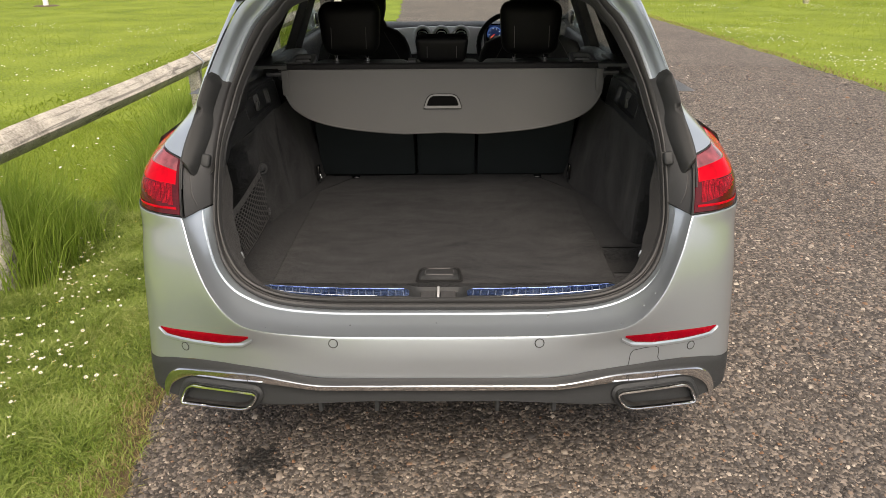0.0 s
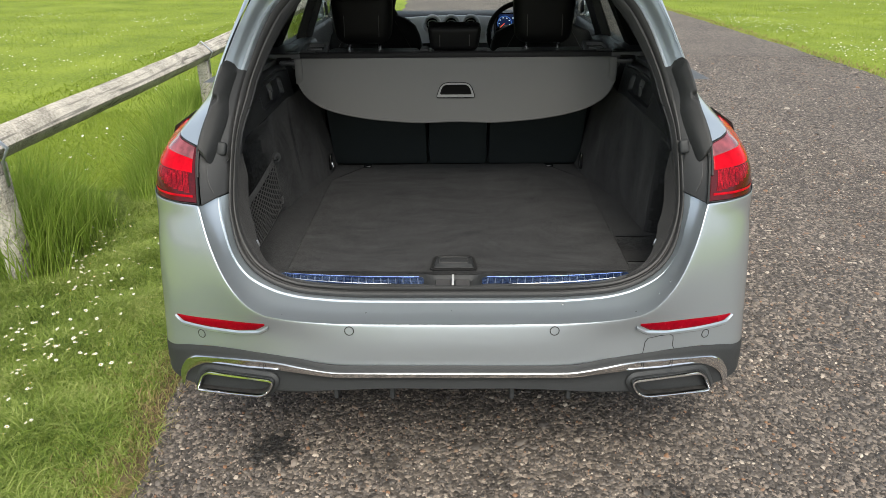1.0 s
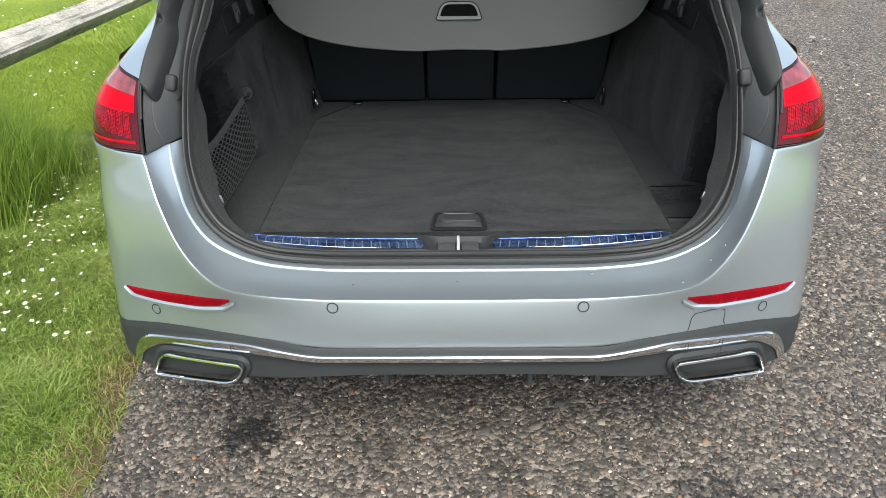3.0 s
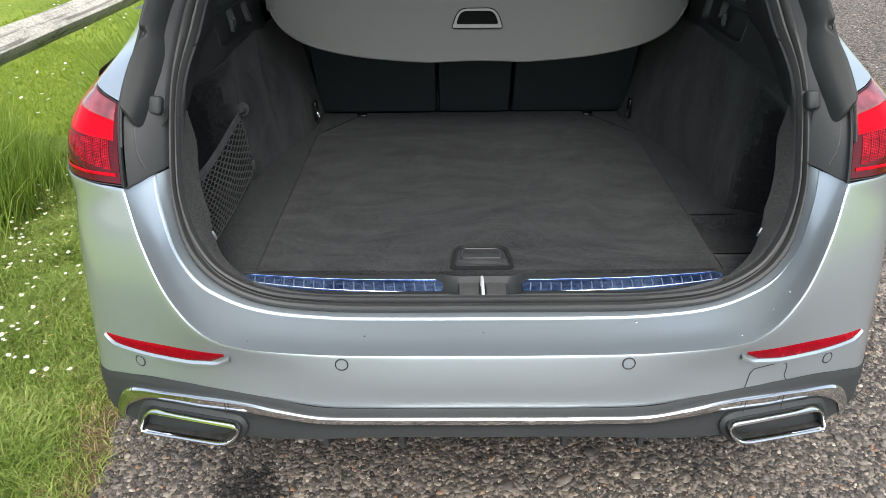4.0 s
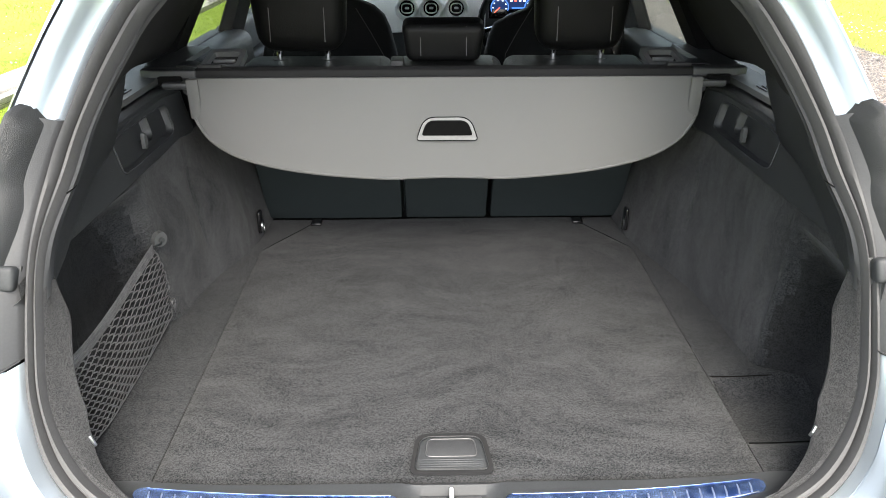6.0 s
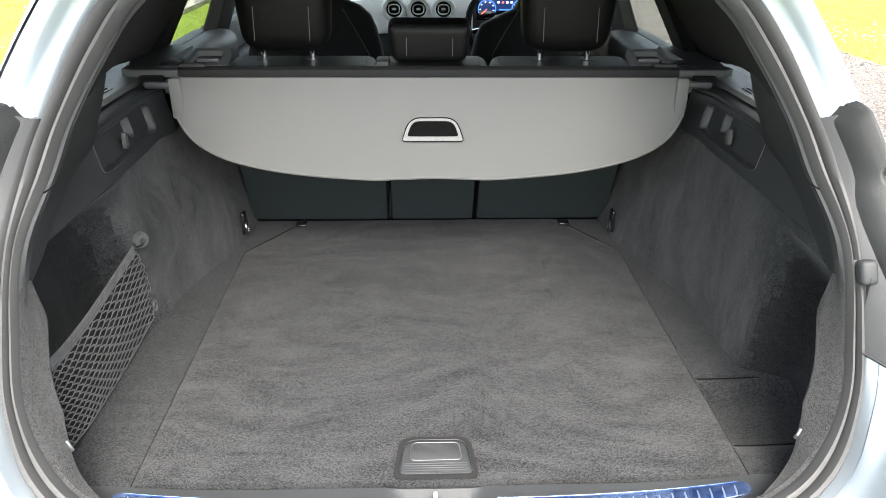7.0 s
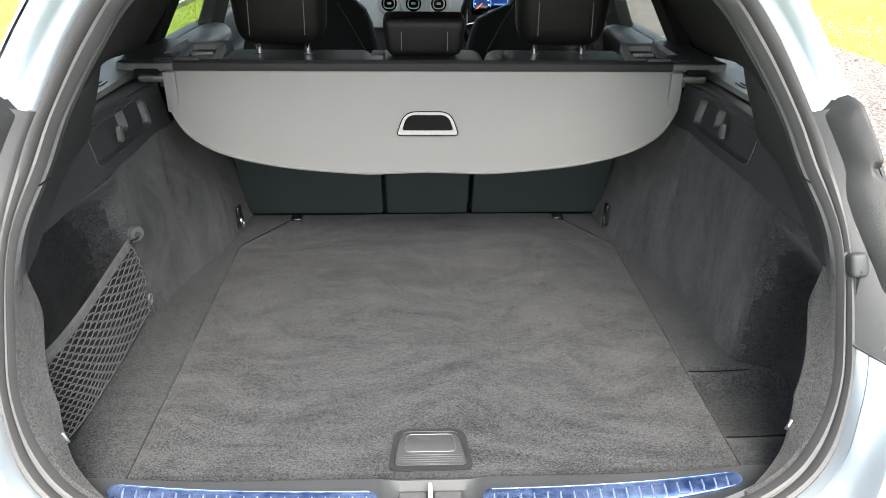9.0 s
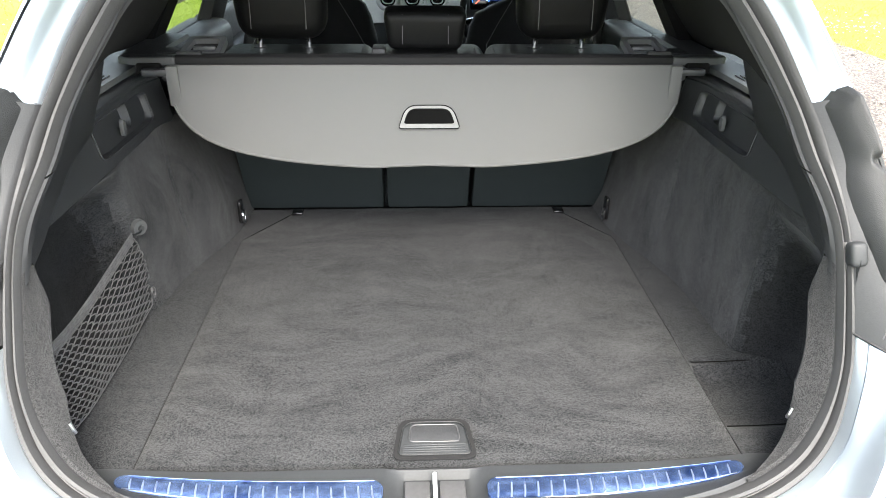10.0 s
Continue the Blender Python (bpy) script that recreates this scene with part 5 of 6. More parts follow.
def rear_seats():
    bench = part("rear_bench", cushion((1.30, 0.50, 0.16), (0, 3.10, 0.50), 0.04), LEATHER, car, "black leather rear seat bench")
    for x0, x1 in ((-.500, -.112), (-.100, .132), (.144, .520)):
        x, w = (x0 + x1) / 2 + 0.004, x1 - x0
        back = part("seat_back_panel", box((w, 0.030, 0.50), (x, 2.752, 0.826), 0.006, Matrix.Rotation(radians(24), 4, "X")), BACKING, bench, "dark carpeted back of the rear seat")
        part("seat_cushion", cushion((w + 0.004, 0.13, 0.52), (x, 2.845, 0.800), 0.05, Matrix.Rotation(radians(24), 4, "X")), LEATHER, bench)
    for x0, x1 in ((-.47, -.12), (-.115, .145), (.15, .49)):
        part("seat_top", cushion((x1 - x0, 0.17, 0.085), ((x0 + x1) / 2 + 0.005, 2.635, 1.042), 0.03), LEATHER, bench, "black leather seat top with a seam")
        for x in (x0 + 0.02, x1 - 0.02):
            part("seam", tube([(x, 2.552, 1.062), (x, 2.575, 1.083), (x, 2.65, 1.087)], 0.0014, 5), STITCH, bench)
    part("belt_guide", box((0.030, 0.06, 0.05), (-0.098, 2.565, 1.078), 0.005), PLASTIC, bench, "black centre belt outlet")
    for s in (-1, 1):
        loop = rounded([(-.045, -.045), (.045, -.045), (.036, .045), (-.045, .045)], 0.010, 4)
        hole = rounded([(-.033, -.032), (.033, -.032), (.026, .030), (-.033, .030)], 0.008, 4)
        m = Matrix.Translation((s * 0.500 + IX, 2.575, 1.090)) @ Matrix.Rotation(radians(14), 4, "X")
        br = part("seat_catch", frame_plate([(p.x * s, p.y) for p in loop], [(p.x * s, p.y) for p in hole], 0.016, m), CATCH, bench, "grey plastic seat catch frame")
        part("catch_floor", slab([(p.x * s, p.y) for p in hole], 0.004, 0, m), GLOSS, br)
        part("catch_bar", box((0.05, 0.008, 0.010), (s * 0.500 + IX, 2.575, 1.096), 0.003), CATCH, br)
        fr = rounded([(-.026, -.016), (.026, -.016), (.026, .016), (-.026, .016)], 0.004, 3)
        mh = rounded([(-.018, -.012), (.018, -.012), (.018, .010), (-.018, .010)], 0.003, 3)
        up_ = Matrix.Translation((s * 0.512 + IX, 2.505, 1.088)) @ REAR
        part("catch_bracket", frame_plate(fr, mh, 0.012, up_), PLASTIC, br, "small upright black bracket")
        part("catch_block", box((0.05, 0.06, 0.04), (s * 0.590 + IX, 2.60, 1.070), 0.012), PLASTIC, br)


rear_seats()


def headrest(x, y, z, w, h, d, posts, name="headrest"):
    rest = part(name, cushion((w, d, h), (x, y, z + h / 2), min(d, h) * (0.44 if posts else 0.24), Matrix.Rotation(radians(7), 4, "X"), 0.88), LEATHER, car, "black leather headrest with stitched seams")
    for s in (-1, 1):
        part("seam", tube([(x + s * w * 0.27, y - d * 0.50 - 0.002 + 0.12 * (f * h - h / 2), z + h * f) for f in np.linspace(0.16, 0.9, 6)], 0.0012, 5), STITCH, rest)
        if posts:
            part("post", tube([(x + s * posts, y, z - 0.055), (x + s * posts, y, z + 0.02)], 0.007, 10), CHROME, rest, "chrome headrest post")
            part("collar", tube([(x + s * posts, y, z - 0.032), (x + s * posts, y, z - 0.020)], 0.017, 14), PLASTIC, rest)


headrest(-0.323, 2.655, 1.106, 0.228, 0.185, 0.110, 0.057)
headrest(0.328, 2.655, 1.106, 0.228, 0.185, 0.110, 0.057)
headrest(0.008, 2.655, 1.086, 0.196, 0.088, 0.085, 0)


def front_seat(x, drop, wide):
    rings = []
    for z, w, y, d in ((0.45, .25, 3.42, .06), (0.70, .26, 3.46, .065), (0.90, .245, 3.50, .06), (0.95, .235, 3.51, .058), (1.03, .215, 3.525, .055), (1.07, .195, 3.54, .05), (1.10, .160, 3.545, .05), (1.12, .110, 3.55, .045), (1.15, .095, 3.55, .045), (1.20, .105, 3.56, .055), (1.30, .105, 3.57, .05), (1.345, .08, 3.575, .03), (1.352, .04, 3.575, .012)):
        z, w = z - drop * (z > 0.8), w + wide * (z < 1.09)
        rings.append([(x + w * math.copysign(abs(math.cos(a)) ** 0.6, math.cos(a)), y + d * math.copysign(abs(math.sin(a)) ** 0.6, math.sin(a)), z) for a in np.linspace(0, 2 * math.pi, 32, endpoint=False)])
    seat = part("front_seat", loft(rings, True), SEAT_BACK, car, "black leather sports front seat")
    part("seat_base", cushion((0.50, 0.52, 0.18), (x, 3.75, 0.50), 0.05), LEATHER, seat)
    for s in (-1, 1):
        part("seam", tube([(x + s * w, y - 0.055, z) for z, w, y in ((.80, .20, 3.47), (.95, .19, 3.50), (1.02, .15, 3.515), (1.10, .10, 3.53))], 0.0014, 5), STITCH, seat)


front_seat(-0.375, 0.0, 0.0)
front_seat(0.430, 0.030, 0.030)


# ---- front of the cabin ----
def cabin_front():
    rings = []
    for y, z in ((4.30, .55), (4.36, .80), (4.40, .92), (4.415, 1.005), (4.45, 1.035), (4.60, 1.045), (4.95, 1.0), (5.05, .95)):
        rings.append([(x, y + 0.10 * (x / .75) ** 2, z) for x in np.linspace(-.78, .78, 17)])
    dash = part("dashboard", loft(rings), PLASTIC, car, "black dashboard with a pale trim band and round vents")
    band = [[(x, 4.388 + 0.10 * (x / .75) ** 2 + dy, z + 0.02 * math.cos(x * 4)) for x in np.linspace(-.62, .24, 30)] for z, dy in ((.86, .0), (.865, -.012), (.93, -.006), (.985, .004), (1.012, .016), (1.014, .03))]
    part("dash_band", loft(band), DASH, dash, "pale satin dash trim")
    for x in (-0.126, -0.014, 0.102):
        ring = [(x + 0.046 * math.cos(a), 4.362, 0.989 + 0.046 * math.sin(a)) for a in np.linspace(0, 2 * math.pi, 28, endpoint=False)]
        vent = part("air_vent", tube(ring, 0.011, 8, True), DASH, dash, "round pale-rimmed air vent")
        bm = bmesh.new()
        bmesh.ops.create_cone(bm, cap_ends=True, segments=24, radius1=0.043, radius2=0.043, depth=0.02, matrix=Matrix.Translation((x, 4.375, .989)) @ Matrix.Rotation(radians(90), 4, "X"))
        part("vent_core", bm, GLOSS, vent)
        inner = [(x + 0.025 * math.copysign(abs(math.cos(a)) ** 0.7, math.cos(a)), 4.360, 0.989 + 0.021 * math.copysign(abs(math.sin(a)) ** 0.7, math.sin(a))) for a in np.linspace(0, 2 * math.pi, 20, endpoint=False)]
        part("vent_vane", tube(inner, 0.0030, 6, True), DASH, vent)
        part("vent_tab", box((0.020, 0.012, 0.010), (x, 4.360, .990), 0.003), DASH, vent)
    cluster = part("instrument_display", box((0.25, 0.014, 0.11), (0.375, 4.345, 1.000), 0.006, Matrix.Rotation(radians(-12), 4, "X")), GLOSS, dash, "lit instrument display with blue dials")
    part("display_glow", box((0.22, 0.004, 0.085), (0.375, 4.337, 1.003), 0.001), SCREEN_DARK, cluster)
    part("display_band", box((0.060, 0.003, 0.006), (0.385, 4.332, 0.992), 0.001), SCREEN, cluster)
    for k in range(4):
        part("display_mark", box((0.010, 0.003, 0.007), (0.352 + 0.020 * k, 4.332, 1.024), 0.001, None, 1), SCREEN_RED if k == 1 else SCREEN_PALE, cluster)
    for cx in (0.30, 0.455):
        arc = [(cx + 0.040 * math.cos(a), 4.334, 0.995 + 0.040 * math.sin(a)) for a in np.linspace(-0.4, 3.6, 22)]
        part("dial_arc", tube(arc, 0.0022, 6), SCREEN, cluster)
        for k in range(6):
            a = -0.2 + k * 0.68
            part("dial_mark", box((0.006, 0.003, 0.003), (cx + 0.031 * math.cos(a), 4.334, 0.995 + 0.031 * math.sin(a)), 0.0005, None, 1), SCREEN_PALE, cluster)
    part("dial_needle", tube([(0.300, 4.333, .995), (0.276, 4.333, .972)], 0.0018, 5), SCREEN_RED, cluster)
    tilt = Matrix.Translation((0.375, 4.13, 0.955)) @ Matrix.Rotation(radians(68), 4, "X")
    wheel_ = part("steering_wheel", tube([tilt @ Vector((0.175 * math.cos(a), 0.175 * math.sin(a), 0)) for a in np.linspace(0, 2 * math.pi, 48, endpoint=False)], 0.015, 10, True), LEATHER, car, "black leather steering wheel")
    part("hub", cushion((0.13, 0.10, 0.05), (0.375, 4.16, 0.94), 0.02, Matrix.Rotation(radians(68), 4, "X")), GLOSS, wheel_)
    for a in (radians(-12), radians(192), radians(270)):
        part("spoke", tube([tilt @ Vector((0.05 * math.cos(a), 0.05 * math.sin(a), 0.01)), tilt @ Vector((0.168 * math.cos(a), 0.168 * math.sin(a), 0))], 0.012, 8), SATIN, wheel_)
    part("cabin_floor", box((1.5, 2.5, 0.04), (0, 3.75, 0.36), 0.005), LINER, car)
    part("centre_console", cushion((0.24, 0.9, 0.30), (0.005, 3.95, 0.60), 0.04), PLASTIC, car)
    part("mirror", cushion((0.22, 0.03, 0.07), (0.0, 4.28, 1.30), 0.012), GLOSS, car)
    for s in (-1, 1):
        for y0, y1 in ((2.98, 3.55), (3.60, 4.50)):
            card = part("door_card", cushion((0.07, y1 - y0, 0.60), (s * 0.775, (y0 + y1) / 2, 0.725), 0.03), PLASTIC, car, "black door card")
            part("arm_rest", cushion((0.08, (y1 - y0) * 0.7, 0.07), (s * 0.735, (y0 + y1) / 2, 0.86), 0.03), LEATHER, card)
        part("belt_shoulder", cushion((0.12, 0.60, 0.16), (s * 0.712, 3.27, 0.945), 0.05), PLASTIC, car)
        part("inner_side", box((0.02, 0.90, 0.46), (s * 0.745, 2.52, 0.735), 0.004), LINER, car)
        mir = part("door_mirror", cushion((0.10, 0.16, 0.12), (s * 0.875, 4.74, 1.05), 0.04), SILVER, car, "silver door mirror")
        part("mirror_glass", box((0.006, 0.12, 0.085), (s * 0.823, 4.74, 1.05), 0.002), CHROME, mir)


cabin_front()

# ---- raised tailgate ----
def tailgate():
    top = [(1.36, 2.015, .50), (1.40, 2.035, .575), (1.48, 2.010, .610), (1.64, 1.925, .640), (1.79, 1.835, .645), (1.95, 1.715, .610), (2.12, 1.565, .560), (2.22, 1.462, .530)]
    def row(y, z, w, drop):
        return [(w * f, y, z - 0.05 * abs(f) ** 3 - drop) for f in np.linspace(-1, 1, 21)]
    outer = [row(y, z, w, 0) for y, z, w in top]
    inner = [row(y + 0.01, z, w * 0.97, 0.055) for y, z, w in top[::-1]]
    gate = part("tailgate", loft(outer + inner + [outer[0]]), SILVER, car, "silver tailgate swung up above the boot")
    skin("gate_lining", [row(y + 0.012, z, w * 0.90, 0.063) for y, z, w in top[1:5]] + [row(y + 0.012, z, w * 0.90, 0.058) for y, z, w in top[1:5][::-1]], PLASTIC, gate, "black inner lining of the tailgate")
    part("gate_window", loft([row(y, z + 0.004, w * 0.86, 0) for y, z, w in top[4:7]] + [row(y, z - 0.062, w * 0.86, 0) for y, z, w in top[4:7][::-1]]), GLASS_DARK, gate)
    plate = part("number_plate", box((0.52, 0.111, 0.006), (0, 1.56, 1.975), 0.002, Matrix.Rotation(radians(-28), 4, "X")), YELLOW, gate, "yellow number plate with dark marks")
    for k, w in enumerate((0.05, 0.05, 0.05, 0.05, 0.05, 0.05, 0.05)):
        part("plate_mark", box((w, 0.078, 0.002), (-0.21 + 0.07 * k, 1.56, 1.9795), 0.0, Matrix.Rotation(radians(-28), 4, "X")), INK, plate)
    part("gate_latch", box((0.06, 0.03, 0.04), (0, 1.41, 1.965), 0.008), GLOSS, gate)
    for s in (-1, 1):
        strut = part("gas_strut", tube([(s * 0.560, 2.120, 1.350), (s * 0.585, 1.82, 1.590)], 0.009, 10), GLOSS, gate, "black gas strut")
        part("strut_rod", tube([(s * 0.585, 1.82, 1.590), (s * 0.588, 1.72, 1.80)], 0.005, 8), SATIN, strut)
        part("strut_mount", box((0.035, 0.05, 0.045), (s * 0.556, 2.130, 1.350), 0.008), PLASTIC, strut)
        part("gate_hinge", box((0.05, 0.10, 0.03), (s * 0.40, 2.235, 1.432), 0.008), PLASTIC, gate)


tailgate()

# ---- knee-rail fence ----
def wood():
    """Weathered timber: grey-beige, with streaks and drying cracks along the length and a few dark blotches."""
    m = mat("weathered_wood", (0.33, 0.30, 0.25), 0.85, 0, 0.3, 7, 90, 0.6, 60, tint=(0.50, 0.465, 0.405))
    nt = m.node_tree
    b, link = nt.nodes["Principled BSDF"], nt.links.new
    colour = b.inputs["Base Color"].links[0].from_socket
    co = nt.nodes.new("ShaderNodeTexCoord")
    for stretch, lo, hi, depth in (((42, 1.6, 42), 0.38, 0.46, 0.45), ((7, 2.2, 7), 0.34, 0.40, 0.40)):
        mp = nt.nodes.new("ShaderNodeMapping")
        mp.inputs["Scale"].default_value = stretch
        nz = nt.nodes.new("ShaderNodeTexNoise")
        nz.inputs["Scale"].default_value, nz.inputs["Detail"].default_value = 1.0, 6
        nz.inputs["Roughness"].default_value = 0.65
        rg = nt.nodes.new("ShaderNodeMapRange")
        rg.inputs["From Min"].default_value, rg.inputs["From Max"].default_value = lo, hi
        rg.inputs["To Min"].default_value, rg.inputs["To Max"].default_value = depth, 1.0
        sc = nt.nodes.new("ShaderNodeVectorMath")
        sc.operation = "SCALE"
        link(co.outputs["Object"], mp.inputs["Vector"])
        link(mp.outputs[0], nz.inputs["Vector"])
        link(nz.outputs[0], rg.inputs["Value"])
        link(colour, sc.inputs[0])
        link(rg.outputs[0], sc.inputs["Scale"])
        colour = sc.outputs[0]
    link(colour, b.inputs["Base Color"])
    return m


WOOD = wood()
GALV = mat("galvanised_strap", (0.55, 0.57, 0.60), 0.4, 0.8, 0.15, 40, 200)
FX, FZ = -2.02, 0.640


def fence():
    f = tagged(new("knee_rail_fence"), "weathered timber knee-rail fence with square rails strapped to short posts", "fence")
    posts = [2.935 + 2.84 * k for k in range(-1, 6)]
    for a, b in zip(posts, posts[1:]):
        rings = []
        n = 40
        for i in range(n + 1):
            y = a + 0.002 + (b - a - 0.004) * i / n
            r = 0.082 * (1 + 0.035 * noise.noise((y * 1.6, 0, 1)))
            ring = []
            for k in range(16):
                q = k / 16 * 4
                c, fr = int(q), q - int(q)
                corners = [(0, 1), (1, 0), (0, -1), (-1, 0)]
                p0, p1 = Vector(corners[c]), Vector(corners[(c + 1) % 4])
                p = p0.lerp(p1, fr)
                p *= 0.90 if fr == 0 else 1.0
                d = 0.03 * noise.noise((p.x * 3, y * 3.0, p.y * 3)) + 0.02 * noise.noise((p.x * 9, y * 12, p.y * 9))
                ring.append((FX + p.x * r * (1 + d), y, FZ + p.y * r * (1 + d) + 0.008 * math.sin(y * 0.9)))
            rings.append(ring)
        bm = loft(rings, True)
        for r in (rings[0], rings[-1]):
            bm.faces.new([bm.verts.new(p) for p in r])
        bmesh.ops.remove_doubles(bm, verts=bm.verts[:], dist=1e-5)
        rail = part("rail", bm, WOOD, f, "pale weathered square rail set on edge")
    for y in posts:
        h = 0.572
        bm = box((0.085, 0.085, h + 0.20), (FX, y, (h - 0.20) / 2), 0.006)
        part("post", bm, WOOD, f, "short square timber post")
        m = [(FX + 0.052, y, FZ - 0.17), (FX + 0.052, y, FZ - 0.06), (FX + 0.086, y, FZ), (FX + 0.003, y, FZ + 0.086), (FX - 0.086, y, FZ), (FX - 0.052, y, FZ - 0.06), (FX - 0.052, y, FZ - 0.17)]
        rings = [[(px, py - 0.013, pz) for px, py, pz in m], [(px, py + 0.013, pz) for px, py, pz in m]]
        st = part("strap", loft(rings), GALV, f, "thin galvanised steel strap", )
        sol = st.modifiers.new("thickness", "SOLIDIFY")
        sol.thickness = 0.003


fence()


def distant_posts():
    soil = mat("bare_soil", (0.09, 0.065, 0.04), 0.95, 0, 0.3, 10, 60, 0.6, 60)
    white = mat("white_painted_post", (0.75, 0.75, 0.72), 0.6, 0, 0.1, 8, 60)
    rings = [[(-11.75 + r * math.cos(a), 21.7 + r * math.sin(a), z) for a in np.linspace(0, 2 * math.pi, 14, endpoint=False)] for z, r in ((-0.05, .075), (0.3, .07), (1.5, .06), (1.9, .055), (1.93, .02))]
    post = tagged(new("white_post"), "white-painted post on the meadow, ringed by bare soil", "post")
    part("pole", loft(rings, True), white, post)
    bm = bmesh.new()
    bmesh.ops.create_cone(bm, cap_ends=True, segments=20, radius1=0.42, radius2=0.3, depth=0.05, matrix=Matrix.Translation((-11.75, 21.7, 0.0)))
    part("soil_ring", bm, soil, post)
    p2 = tagged(new("wooden_post"), "grey wooden post beside a ditch", "post")
    part("pole", box((0.14, 0.14, 1.3), (10.4, 21.9, 0.55), 0.01), WOOD, p2)


distant_posts()

# ---- stone chippings, grass and daisies ----
def mesh_np(name, verts, tris, materials, slots=None):
    me = bpy.data.meshes.new(name)
    me.vertices.add(len(verts))
    me.vertices.foreach_set("co", np.asarray(verts, np.float32).ravel())
    me.loops.add(len(tris) * 3)
    me.loops.foreach_set("vertex_index", np.asarray(tris, np.int32).ravel())
    me.polygons.add(len(tris))
    me.polygons.foreach_set("loop_start", np.arange(0, len(tris) * 3, 3, dtype=np.int32))
    if slots is not None:
        me.polygons.foreach_set("material_index", np.asarray(slots, np.int32))
    for m in materials:
        me.materials.append(m)
    me.update(calc_edges=True)
    me.validate()
    return new(name, me)


rng = np.random.default_rng(5)


def stone_mat():
    m = bpy.data.materials.new("stone_chippings")
    m.use_nodes = True
    nt = m.node_tree
    b, link = nt.nodes["Principled BSDF"], nt.links.new
    geo = nt.nodes.new("ShaderNodeNewGeometry")
    ramp = nt.nodes.new("ShaderNodeValToRGB")
    e = ramp.color_ramp.elements
    e[0].position, e[0].color = 0.0, (0.040, 0.035, 0.032, 1)
    e[1].position, e[1].color = 1.0, (0.46, 0.40, 0.33, 1)
    for pos, c in ((0.45, (0.082, 0.071, 0.063, 1)), (0.72, (0.135, 0.116, 0.101, 1)), (0.86, (0.20, 0.168, 0.14, 1)), (0.90, (0.22, 0.115, 0.06, 1)), (0.93, (0.20, 0.17, 0.14, 1))):
        x = e.new(pos)
        x.color = c
    link(geo.outputs["Random Per Island"], ramp.inputs[0])
    link(stained_shaded(nt, ramp.outputs[0]), b.inputs["Base Color"])
    b.inputs["Roughness"].default_value = 0.6
    return m


def chippings(name, x0, x1, y0, y1, per_m2, size, keep):
    n = int((x1 - x0) * (y1 - y0) * per_m2)
    p = np.column_stack([rng.uniform(x0, x1, n), rng.uniform(y0, y1, n)])
    p = p[keep(p[:, 0], p[:, 1])]
    n = len(p)
    r = size * rng.lognormal(0, 0.45, n)
    ang = rng.uniform(0, 2 * math.pi, n)
    stretch = rng.uniform(0.6, 1.0, n)
    h = r * rng.uniform(0.08, 0.28, n)
    k = 5
    a = np.arange(k) * 2 * math.pi / k
    jit = rng.uniform(0.72, 1.2, (n, k))
    tilt = rng.normal(0, 0.28, (n, 2))
    def ring(scale, z):
        cx, cy = np.cos(a)[None] * jit * r[:, None] * scale, np.sin(a)[None] * jit * (r * stretch)[:, None] * scale
        c, s_ = np.cos(ang)[:, None], np.sin(ang)[:, None]
        x, y = cx * c - cy * s_, cx * s_ + cy * c
        zz = z[:, None] + (x * tilt[:, :1] + y * tilt[:, 1:])
        return np.stack([x + p[:, :1], y + p[:, 1:], zz], -1)
    base = 0.007 + 0.02 * np.sin(math.pi * np.clip((p[:, 0] + 0.97) / 5.72, 0, 1))
    lo, hi = ring(1.0, base - 0.002), ring(0.80, base + h)
    verts = np.concatenate([lo, hi], 1).reshape(-1, 3)
    t = []
    for i in range(k):
        j = (i + 1) % k
        t += [(i, j, k + j), (i, k + j, k + i)]
    t += [(k, k + i, k + i + 1) for i in range(1, k - 1)]
    t = np.array(t)
    tris = (np.arange(n)[:, None, None] * 2 * k + t[None]).reshape(-1, 3)
    ob = mesh_np(name, verts, tris, [STONE])
    tagged(ob, "mixed grey, brown and pale stone chippings bedded in the asphalt", "gravel", kind="stuff")


STONE = stone_mat()
edge_left = np.vectorize(road_left)
seen = lambda x, y: (x > edge_left(y) + 0.02) & ((y < 2.3) | (x > 0.80))
chippings("road_chippings", -1.05, 2.3, 1.0, 2.3, 9000, 0.0040, seen)
chippings("road_chippings", 0.80, 2.9, 2.3, 5.2, 4600, 0.0054, seen)
chippings("road_chippings", 1.2, 4.7, 5.2, 9.5, 900, 0.0075, seen)


def blades(name, x, y, h, w, lean, material, label, bend=1.0):
    n = len(x)
    ang, face = rng.uniform(0, 2 * math.pi, n), rng.uniform(0, 2 * math.pi, n)
    d = np.stack([np.cos(ang), np.sin(ang)], -1) * (lean * h)[:, None]
    s = np.stack([np.cos(face), np.sin(face)], -1) * (w / 2)[:, None]
    root = np.stack([x, y], -1)
    z0 = np.full(n, -0.008)
    def pt(xy, z):
        return np.column_stack([xy, z])
    mid = root + d * 0.38
    v = np.stack([pt(root - s, z0), pt(root + s, z0), pt(mid - s * 0.8, h * 0.58), pt(mid + s * 0.8, h * 0.58), pt(root + d * bend, h * (1 - 0.25 * np.clip(lean - 0.4, 0, 1.2)))], 1).reshape(-1, 3)
    t = np.array([(0, 1, 3), (0, 3, 2), (2, 3, 4)])
    tris = (np.arange(n)[:, None, None] * 5 + t[None]).reshape(-1, 3)
    ob = mesh_np(name, v, tris, [material])
    return tagged(ob, label, "grass", kind="stuff")


